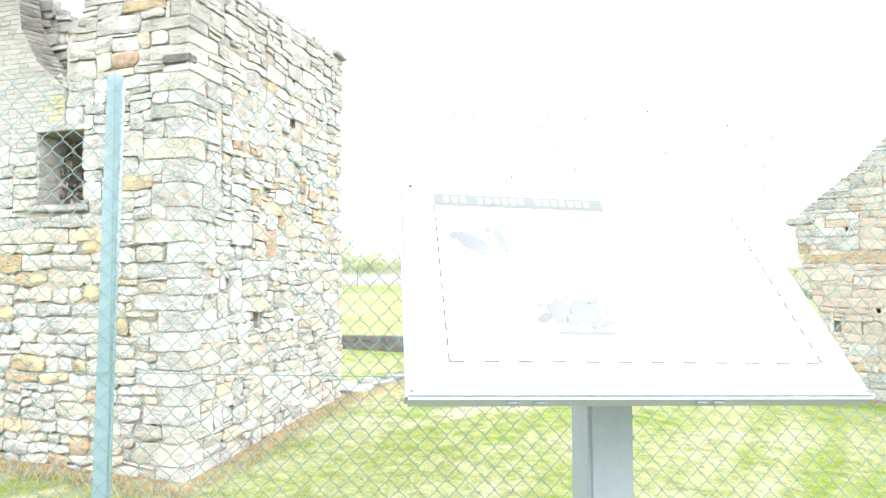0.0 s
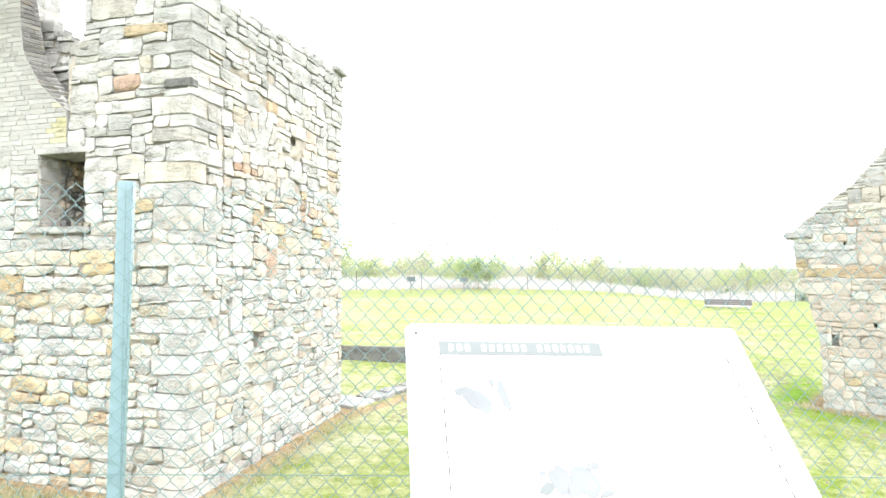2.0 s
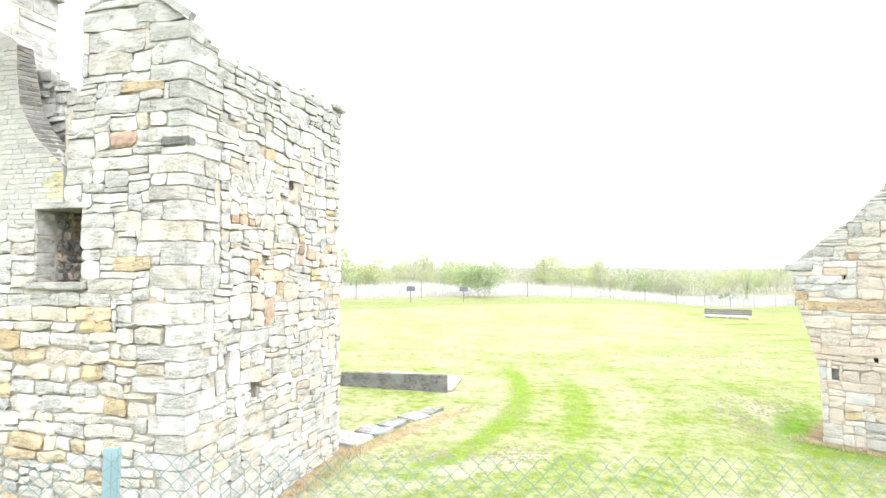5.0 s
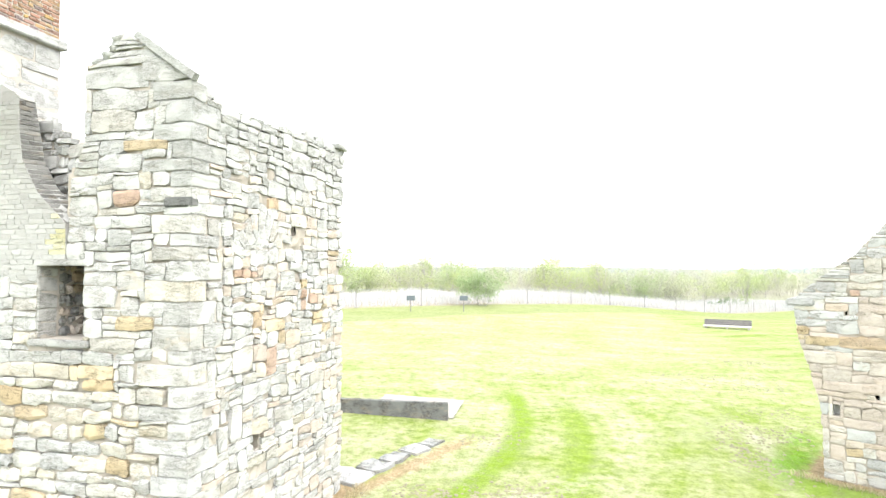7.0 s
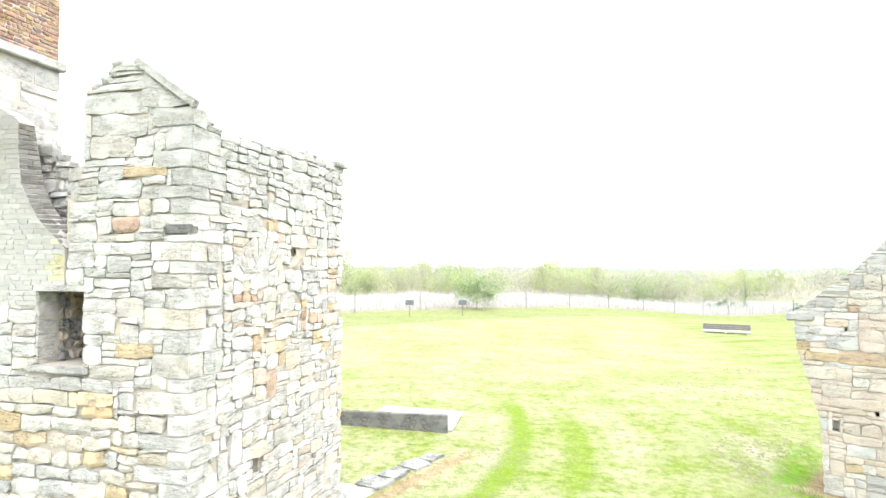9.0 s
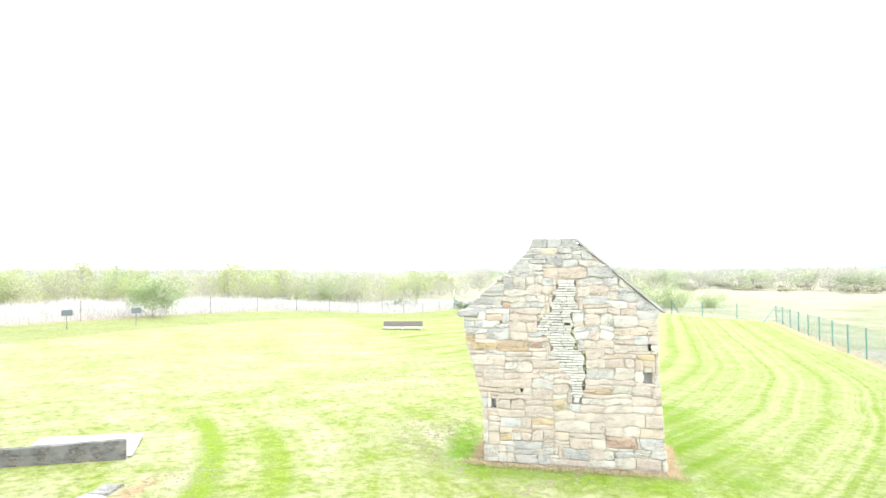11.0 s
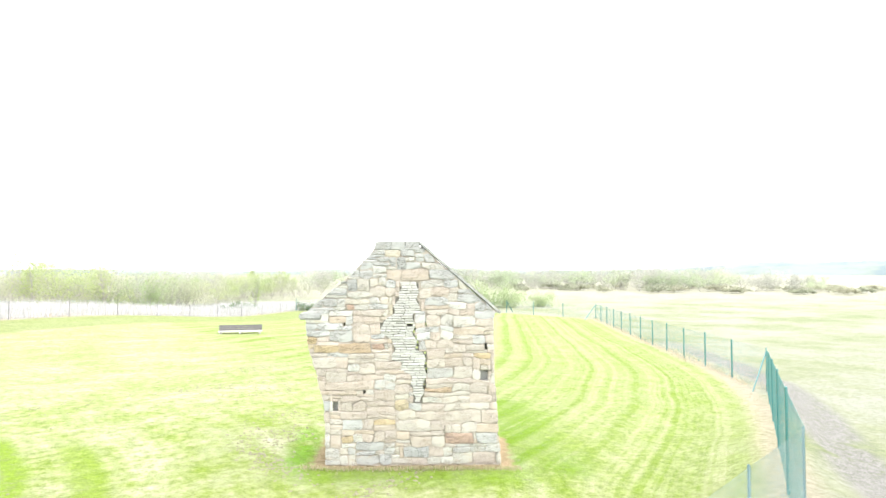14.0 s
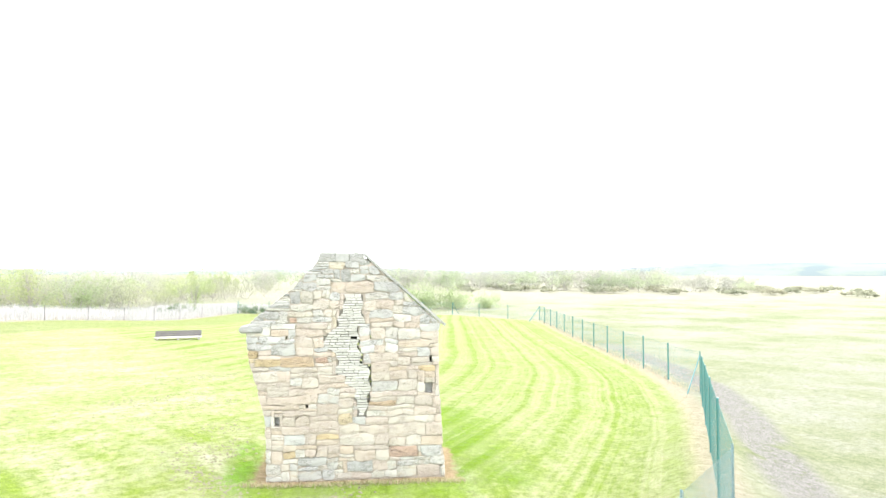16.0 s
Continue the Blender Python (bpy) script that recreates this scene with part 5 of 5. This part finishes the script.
# ---- chain-link fences ----
def link_mesh(store, a, b, za, zb, height, pitch, r, wavy=False):
    """Woven wire between two ground points: neighbouring zigzag wires that hook into each other at rounded knots."""
    a, b = Vector(a), Vector(b)
    d = b - a
    cols = max(1, int(d.length / pitch))
    rows = max(2, int(2 * height / (pitch * 1.1)))
    nrm = Vector((-d.y, d.x)).normalized()
    shape = ((0.0, 0.0), (0.2, 0.12), (0.8, 0.88), (1.0, 1.0)) if wavy else ((0.0, 0.0), (1.0, 1.0))

    def spot(s, k, off):
        s = min(1.0, max(0.0, s))
        p = a + d * s
        return Vector((p.x + nrm.x * off, p.y + nrm.y * off, za + (zb - za) * s + height * k / rows))

    for c in range(cols + 1):
        for way in (0.5, -0.5):
            prev = None
            for k in range(rows):
                s0, s1 = (c + (way if k % 2 else 0.0)) / cols, (c + (0.0 if k % 2 else way)) / cols
                o0, o1 = (r, -r) if (k % 2) == (way > 0) else (-r, r)
                for f, g in shape if prev is None else shape[1:]:
                    q = spot(s0 + (s1 - s0) * g, k + f, o0 + (o1 - o0) * f)
                    if prev is not None:
                        rod_fast(store, prev, q, r, nrm, 3)
                    prev = q


def rod_fast(store, p, q, r, nrm, sides):
    verts, faces = store
    w = (q - p).normalized()
    n3 = Vector((nrm.x, nrm.y, 0))
    side = w.cross(n3).normalized() * r
    up = n3 * r
    k = len(verts)
    for c in (p, q):
        verts.extend((c + up, c - up * 0.5 + side * 0.87, c - up * 0.5 - side * 0.87))
    for i in range(3):
        j = (i + 1) % 3
        faces.append((k + i, k + j, k + 3 + j, k + 3 + i))


def fence(points, gap, height, pitch, wire_r, label, post_r=0.028, struts=(), first=True, wire=None, coat=None, angle=False):
    """A run of posts, each bay of wire and the line wires between them, along ground points."""
    x, y = points[0]
    th = empty("chain_link_fence", pose(x, y, ground_z(x, y)), label, "fence", "perimeter fence")
    inv = Vector((x, y, ground_z(x, y)))
    spots = []
    for (x0, y0), (x1, y1) in zip(points, points[1:]):
        k = max(1, round(math.hypot(x1 - x0, y1 - y0) / gap))
        spots += [(x0 + (x1 - x0) * i / k, y0 + (y1 - y0) * i / k) for i in range(k)]
    spots.append(points[-1])
    for i, (px, py) in enumerate(spots):
        if i == 0 and not first:
            continue
        g = ground_z(px, py)
        base = Vector((px, py, g)) - inv
        bm = bmesh.new()
        if angle:
            # rolled angle post: one leg against the wire, the other turned back
            turn = math.degrees(math.atan2(points[-1][1] - points[0][1], points[-1][0] - points[0][0]))
            m4 = Matrix.Translation(base + Vector((-0.006, 0, height))) @ pose(0, 0, 0, 0, 1.0, turn) @ Matrix.Translation((0, 0, -height))
            w = post_r * 2
            box(bm, -post_r, post_r, 0.006, 0.011, -0.3, height + 0.03, 0.0015, m4)
            box(bm, post_r - 0.005, post_r, 0.0115, 0.006 + w * 0.7, -0.3, height + 0.03, 0.0015, m4)
        else:
            rod(bm, base - Vector((0, 0, 0.3)), base + Vector((0, 0, height + 0.03)), post_r, sides=10)
            rod(bm, base + Vector((0, 0, height + 0.03)), base + Vector((0, 0, height + 0.045)), post_r * 1.1, post_r * 0.5, 10)
        part("post", bm, coat or green_coat, th, smooth=False)
    for (p0, p1) in zip(spots, spots[1:]):
        z0, z1 = ground_z(*p0), ground_z(*p1)
        store = ([], [])
        link_mesh(store, (p0[0] - x, p0[1] - y), (p1[0] - x, p1[1] - y), z0 - inv.z + 0.03, z1 - inv.z + 0.03, height - 0.03 + (0.022 if angle else 0.0), pitch, wire_r, angle)
        for hz in (0.05, height - 1.32, height - 0.66) if angle else (0.05, height * 0.5, height):
            a3 = Vector((p0[0] - x, p0[1] - y, z0 - inv.z + hz))
            b3 = Vector((p1[0] - x, p1[1] - y, z1 - inv.z + hz))
            dd = b3 - a3
            rod_fast(store, a3, b3, wire_r * 1.1, Vector((-dd.y, dd.x)).normalized(), 3)
        me = bpy.data.meshes.new("wire_mesh")
        me.from_pydata(store[0], [], store[1])
        me.materials.append(wire or wire_coat)
        ob = new("wire_mesh", me)
        ob.parent = th
    for (sx, sy), (tx, ty) in struts:
        g0, g1 = ground_z(sx, sy), ground_z(tx, ty)
        bm = rod(bmesh.new(), Vector((sx, sy, g0 - 0.1)) - inv, Vector((tx, ty, g1 + height * 0.93)) - inv, post_r * 1.1, sides=8)
        part("strut", bm, green_coat, th)
    return th


NEAR = "green plastic-coated chain-link fence of thin diamond mesh"
fence([(-5.0, 1.05), (-0.76, 1.40), (2.4, 1.62), (5.15, 1.87), (7.3, 2.06)], 3.2, 1.77, 0.045, 0.00112, NEAR, 0.0165, coat=near_coat, angle=True)
fence([(7.3, 2.06), (27.3, 9.1)], 4.2, 1.8, 0.1, 0.0012, NEAR, 0.026, struts=[((26.45, 9.4), (27.3, 9.1))], first=False, wire=far_wire)
fence([(27.3, 9.1), (62.5, 39.5)], 3.9, 1.8, 0.1, 0.0012, NEAR, 0.04, struts=[((60.6, 39.8), (62.5, 39.5))], first=False, wire=far_wire)
fence([(62.5, 39.5), (63.5, 54.0), (43.5, 75.0)], 4.2, 1.7, 0.2, 0.0025, NEAR, 0.045, struts=[((65.5, 54.5), (63.5, 54.0))], first=False, wire=far_wire)
fence([(43.5, 75.0), (-30.0, 21.2)], 5.0, 1.2, 0.7, 0.004, "low weathered stock fence along the reeds", 0.022, first=False, coat=old_timber)

# ---- plants ----
def blades(name, spots, h0, h1, w, mat, label, category, seed, lean=0.35):
    """Many thin upright blades as one mesh."""
    r = random.Random(seed)
    verts, faces = [], []
    for x, y, s in spots:
        z = ground_z(x, y) - 0.02
        h, a = r.uniform(h0, h1) * s, r.uniform(0, 2 * math.pi)
        dx, dy = math.cos(a) * w * 0.5, math.sin(a) * w * 0.5
        lx, ly = r.uniform(-lean, lean) * h, r.uniform(-lean, lean) * h
        k = len(verts)
        verts += [(x - dx, y - dy, z), (x + dx, y + dy, z), (x + lx * 0.4 + dx * 0.6, y + ly * 0.4 + dy * 0.6, z + h * 0.6), (x + lx, y + ly, z + h)]
        faces += [(k, k + 1, k + 2), (k, k + 2, k + 3)]
    me = bpy.data.meshes.new(name)
    me.from_pydata(verts, [], faces)
    me.materials.append(mat)
    return tagged(new(name, me), label, category, kind="stuff")


r = random.Random(21)
du = (EDGE_B - EDGE_A).normalized()
dn = Vector((-du.y, du.x))
spots = []
for _ in range(64000):
    s, d = r.uniform(0, 118), r.random() ** 1.35 * 30
    p = EDGE_A + du * (s - 10) + dn * (d + 0.4)
    spots.append((p.x, p.y, (0.45 + 0.5 * step(0, 3, d)) * (0.8 + 0.5 * noise.noise((p.x * 0.2, p.y * 0.2, 5)))))
blades("reed_bed", spots, 0.75, 1.35, 0.045, reed_mat, "broad bed of bleached dry reeds", "reeds", 1, 0.18)
spots = []
for _ in range(9000):
    x, y = r.uniform(-5.5, 11), r.uniform(3.2, 15)
    q = RM.inverted() @ Vector((x, y, 0))
    if q.x < 0.05 and q.y > -0.05:
        continue
    q = GM.inverted() @ Vector((x, y, 0))
    if -0.4 < q.x < 4 and -0.02 < q.y < 3:
        continue
    spots.append((x, y, 0.5 + noise.noise((x * 0.9, y * 0.9, 1))))
blades("grass", spots, 0.03, 0.075, 0.008, blade_mat, "short uneven lawn grass", "grass", 2, 0.6)
verts, faces = [], []
ico = bmesh.new()
bmesh.ops.create_icosphere(ico, subdivisions=1, radius=1.0)
ico.verts.ensure_lookup_table()
ball_v, ball_f = [v.co.copy() for v in ico.verts], [tuple(w.index for w in f.verts) for f in ico.faces]
ico.free()
for cx, cy, sx, sy, count in ((1.2, 10.0, 0.5, 0.25, 90), (-0.3, 9.9, 0.35, 0.2, 70), (0.9, 12.6, 0.35, 0.3, 40), (6.15, 12.0, 0.25, 0.7, 130), (7.2, 13.8, 0.5, 0.5, 90), (8.6, 15.6, 0.6, 0.5, 60), (8.2, 20.2, 1.2, 0.35, 110), (11.0, 22.6, 1.3, 0.4, 110), (9.4, 18.9, 1.3, 0.4, 90), (5.0, 19.0, 2.5, 1.5, 60), (3.0, 8.0, 2.0, 0.8, 60), (0.5, 5.8, 1.5, 0.5, 60), (7.0, 9.6, 0.8, 0.25, 60)):
    for _ in range(int(count * 1.7)):
        x, y, s = r.gauss(cx, sx), r.gauss(cy, sy), r.uniform(0.010, 0.036)
        q = RM.inverted() @ Vector((x, y, 0))
        if q.x < 0.1 and q.y > -0.1:
            continue
        k, z = len(verts), ground_z(x, y)
        tw = Vector((r.uniform(0.7, 1.6), r.uniform(0.7, 1.6), r.uniform(0.5, 0.9))) * s
        verts += [(x + v.x * tw.x, y + v.y * tw.y, z + v.z * tw.z) for v in ball_v]
        faces += [tuple(i + k for i in f) for f in ball_f]
me = bpy.data.meshes.new("turf_clods")
me.from_pydata(verts, [], faces)
me.materials.append(clod_mat)
tagged(new("turf_clods", me), "scattered dry turf clods and small stones", "clods", kind="stuff")
spots = []
for _ in range(2600):
    t = r.random()
    p = RM @ Vector((r.uniform(-3.8, 0.3), -0.25 - abs(r.gauss(0, 0.12)), 0)) if t < 0.4 else RM @ Vector((0.2 + abs(r.gauss(0, 0.15)), r.uniform(-0.2, 4.0), 0)) if t < 0.65 else GM @ Vector((r.uniform(-0.5, 4.3), -0.25 - abs(r.gauss(0, 0.1)), 0))
    spots.append((p.x, p.y, 1))
for _ in range(700):
    spots.append((r.uniform(-4.5, -1.2), r.uniform(3.6, 4.8), 2.0))
blades("dry_grass", spots, 0.06, 0.16, 0.007, straw_mat, "dry straw-coloured grass along the walls", "grass", 3, 0.6)
spots = []
for (a, c) in (((27.3, 9.1), (62.5, 39.5)),):
    for _ in range(1800):
        t = r.random()
        spots.append((a[0] + (c[0] - a[0]) * t + r.gauss(0, 0.3), a[1] + (c[1] - a[1]) * t + r.gauss(0, 0.3), 1.3))
blades("dry_grass", spots, 0.05, 0.2, 0.015, straw_mat, "dry straw along the fence foot", "grass", 4, 0.5)


def leaves(r, centre, radius, count, size, flat=0.85):
    verts, faces = [], []
    for _ in range(count):
        v = Vector((r.gauss(0, 1), r.gauss(0, 1), r.gauss(0, 1)))
        v = v.normalized() * radius * r.random() ** 0.45
        c = centre + Vector((v.x, v.y, v.z * flat))
        a = Vector((r.uniform(-1, 1), r.uniform(-1, 1), r.uniform(-1, 1))).normalized()
        u = a.orthogonal().normalized()
        w = a.cross(u)
        s = size * r.uniform(0.6, 1.4)
        k = len(verts)
        verts += [c + u * s, c + w * s * 0.6, c - u * s, c - w * s * 0.6]
        faces.append((k, k + 1, k + 2, k + 3))
    return verts, faces


def tree(name, seed, height, spread, trunk_h, mat, label, count=900, stems=1, size=0.16, clumps=16, category="tree", skirt=0.35):
    """A tree: tapered trunk or stems, forking limbs, and a crown of many small leaves in uneven clumps."""
    r = random.Random(seed)
    th = empty(name, pose(0, 0, 0), label, category, "trees beyond the lawn")
    bm = bmesh.new()
    tips = []
    for s in range(stems):
        a = r.uniform(0, 6.28)
        base = Vector((0.15 * math.cos(a), 0.15 * math.sin(a), -0.2)) if stems > 1 else Vector((0, 0, -0.2))
        top = base + Vector((r.uniform(-1, 1) * spread * (0.35 if stems > 1 else 0.08), r.uniform(-1, 1) * spread * (0.35 if stems > 1 else 0.08), trunk_h + 0.2))
        rad = 0.02 * height / (1 + 0.25 * (stems - 1))
        mid = (base + top) / 2 + Vector((r.uniform(-0.1, 0.1), r.uniform(-0.1, 0.1), 0))
        rod(bm, base, mid, rad, rad * 0.8, 7)
        rod(bm, mid, top, rad * 0.8, rad * 0.6, 7)
        for _ in range(max(3, 9 // stems)):
            an = r.uniform(0, 6.28)
            e = top + Vector((math.cos(an) * spread * r.uniform(0.2, 0.75), math.sin(an) * spread * r.uniform(0.2, 0.75), (height - trunk_h) * r.uniform(0.3, 0.85)))
            k = top.lerp(e, 0.5) + Vector((0, 0, 0.12 * height * r.random()))
            rod(bm, top, k, rad * 0.45, rad * 0.3, 5)
            rod(bm, k, e, rad * 0.3, rad * 0.1, 5)
            tips += [k, e]
            for _ in range(5):
                f = e + Vector((r.uniform(-0.3, 0.3) * spread, r.uniform(-0.3, 0.3) * spread, r.uniform(0, 0.25) * (height - trunk_h)))
                rod(bm, k, f, rad * 0.11, rad * 0.04, 3)
                tips.append(f)
    part("trunk", bm, bark, th)
    verts, faces = [], []
    for c in range(clumps):
        tip = r.choice(tips)
        p = Vector((tip.x + r.gauss(0, 0.12) * spread, tip.y + r.gauss(0, 0.12) * spread, min(height * 0.93, tip.z + r.gauss(0, 0.05) * height)))
        p.z *= 1 - skirt * r.random()
        v, f = leaves(r, p, spread * r.uniform(0.22, 0.42), count // clumps, size)
        k = len(verts)
        verts += v
        faces += [tuple(i + k for i in q) for q in f]
    me = bpy.data.meshes.new("crown")
    me.from_pydata(verts, [], faces)
    me.materials.append(mat)
    ob = new("crown", me)
    ob.parent = th
    return th


def set_tree(th, x, y, turn, s=1.0):
    th.matrix_world = pose(x, y, ground_z(x, y), 0, 0, turn) @ Matrix.Scale(s, 4)


kinds = [
    tree("willow_tree", 1, 4.4, 2.9, 0.5, leaf_lime, "broad willow in fresh yellow-green leaf", 2000, 4, 0.07, 40),
    tree("birch_tree", 2, 5.2, 1.9, 0.8, leaf_lime, "slender birch in pale lime leaf", 1500, 1, 0.07, 32),
    tree("bare_tree", 3, 4.8, 2.7, 0.6, leaf_grey, "greyish budding tree with thin twigs", 1500, 3, 0.055, 40),
    tree("hawthorn_tree", 4, 3.6, 2.4, 0.4, leaf_green, "rounded hawthorn in green leaf", 2300, 3, 0.07, 34),
    tree("sallow_tree", 5, 4.2, 3.1, 0.5, leaf_grey, "wide grey sallow with few leaves", 1600, 4, 0.055, 40),
]
# far trees: the haze over them is in their leaf colour
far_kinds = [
    tree("willow_tree", 41, 4.6, 3.0, 0.5, leaf_hazed, "distant willow in spring leaf, paled by haze", 620, 3, 0.12, 26),
    tree("bare_tree", 42, 5.0, 2.8, 0.6, twig_hazed, "distant budding tree, greyed by haze", 560, 3, 0.11, 26),
    tree("sallow_tree", 43, 4.2, 3.2, 0.4, twig_hazed, "distant wide sallow with few leaves", 560, 4, 0.11, 26),
    tree("hawthorn_tree", 44, 3.8, 2.6, 0.4, leaf_hazed, "distant rounded hawthorn in leaf", 640, 3, 0.12, 22),
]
r = random.Random(77)
# the single round bush-like willow in front of the reeds, and a narrow poplar
lone = tree("willow_tree", 9, 2.75, 1.9, 0.3, leaf_green, "single rounded willow with many stems among the reeds", 4200, 7, 0.06, 60)
set_tree(lone, 3.2, 44.5, 20, 1.0)
pop = tree("poplar_tree", 15, 6.4, 1.5, 0.5, leaf_lime, "narrow upright poplar in bright leaf", 1500, 1, 0.07, 80, skirt=0.75)
set_tree(pop, 42.6, 85.0, 0, 0.8)
used = set()
line, far_line = [], []
# belt of trees behind the reeds
for k in range(200):
    s = -26 + 186 * (k + r.uniform(-0.35, 0.35)) / 200
    d = r.uniform(19, 34) if k % 2 else r.uniform(26, 46)
    p = EDGE_A + du * s + dn * d
    line.append((p.x, p.y, (r.uniform(0.75, 1.1) if r.random() < 0.7 else r.uniform(1.1, 1.5)) * (1 + 0.22 * step(62, 84, s) * (1 - step(104, 118, s)))))
for k in range(150):
    s = -60 + 270 * (k + r.uniform(-0.35, 0.35)) / 150
    p = EDGE_A + du * s + dn * r.uniform(44, 95)
    far_line.append((p.x, p.y, r.uniform(1.0, 1.65)))
# woods far to the right
for k in range(225):
    a = radians(r.uniform(31, 76))
    d = r.uniform(190, 270)
    far_line.append((d * math.sin(a), d * math.cos(a), r.uniform(1.25, 1.9) * (1 - 0.5 * step(64, 80, math.degrees(a)))))


thick = tree("willow_tree", 51, 5.0, 3.6, 0.3, leaf_green, "dense green willow beyond the fence corner", 6500, 9, 0.09, 120, skirt=0.85)
set_tree(thick, 70.5, 66.5, 0, 1.0)
for dx, dy, turn, sc in ((4.2, -3.2, 130, 0.86), (9.0, -6.0, 250, 0.62), (-3.6, 3.4, 80, 0.9)):
    o = copy_thing(thick, pose(70.5 + dx, 66.5 + dy, ground_z(70.5 + dx, 66.5 + dy), 0, 0, turn))
    o.scale = (sc, sc, sc)


def plant(spots, sorts, seen):
    for x, y, s in spots:
        k = r.randrange(len(sorts))
        base = sorts[k]
        m4 = pose(x, y, ground_z(x, y), 0, 0, r.uniform(0, 360))
        if k not in seen:
            seen.add(k)
            base.matrix_world = m4 @ Matrix.Scale(s, 4)
        else:
            o = copy_thing(base, m4)
            o.scale = (s, s, s * r.uniform(0.85, 1.15))


plant(line, kinds, used)
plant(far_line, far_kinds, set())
bush = tree("gorse_bush", 31, 1.7, 1.6, 0.2, leaf_dark, "low dark gorse bush at the pasture's edge", 700, 4, 0.12, 14, "bush")
first = True
for k in range(54):
    a = radians(r.uniform(50, 84))
    d = r.uniform(175, 235)
    m4 = pose(d * math.sin(a), d * math.cos(a), ground_z(d * math.sin(a), d * math.cos(a)), 0, 0, r.uniform(0, 360))
    s = r.uniform(0.8, 1.5)
    if first:
        bush.matrix_world, first = m4 @ Matrix.Scale(s, 4), False
    else:
        o = copy_thing(bush, m4)
        o.scale = (s * 1.8, s * 1.8, s)
gorse = tree("gorse_bush", 33, 1.5, 1.5, 0.15, leaf_deep, "dark green gorse bush among the reeds", 1500, 6, 0.08, 30, "bush", 0.8)
set_tree(gorse, 37.2, 80.0, 0, 1.0)
for x, y, turn, sc in ((39.0, 79.4, 70, 0.8), (35.4, 80.6, 200, 0.7), (45.0, 74.8, 120, 0.9), (47.2, 73.6, 300, 0.8)):
    o = copy_thing(gorse, pose(x, y, ground_z(x, y), 0, 0, turn))
    o.scale = (sc, sc, sc)
# low hills across the water
m, n, l, b = material("far_hills", 1.0)
hn = noise_tex(n, l, 0.012, 4, 0.6, place(n), (1, 1, 3))
# the blue tint is aerial haze put into the base colour
hr = ramp(n, [(0.4, (0.10, 0.13, 0.14)), (0.5, (0.135, 0.16, 0.145)), (0.62, (0.15, 0.172, 0.185))])
l.new(hn.outputs[0], hr.inputs[0])
l.new(hr.outputs[0], b.inputs["Base Color"])
bm = bmesh.new()
prev = None
for k in range(90):
    a = radians(-20 + 140 * k / 89)
    d = 1300
    h = 11 + 14 * step(60, 74, math.degrees(a)) + 8 * noise.noise((k * 0.09, 0, 2)) + 4 * noise.noise((k * 0.4, 0, 7))
    row = [bm.verts.new((d * math.sin(a) * f, d * math.cos(a) * f, z)) for f, z in ((1.0, -6), (1.05, h * 0.55), (1.12, h), (1.25, -6))]
    if prev:
        for i in range(3):
            bm.faces.new((prev[i], row[i], row[i + 1], prev[i + 1]))
    prev = row
bmesh.ops.recalc_face_normals(bm, faces=bm.faces[:])
tagged(part("backdrop", bm, m, smooth=True), "low hills across the water, blue-green with haze", "hills", kind="structure")
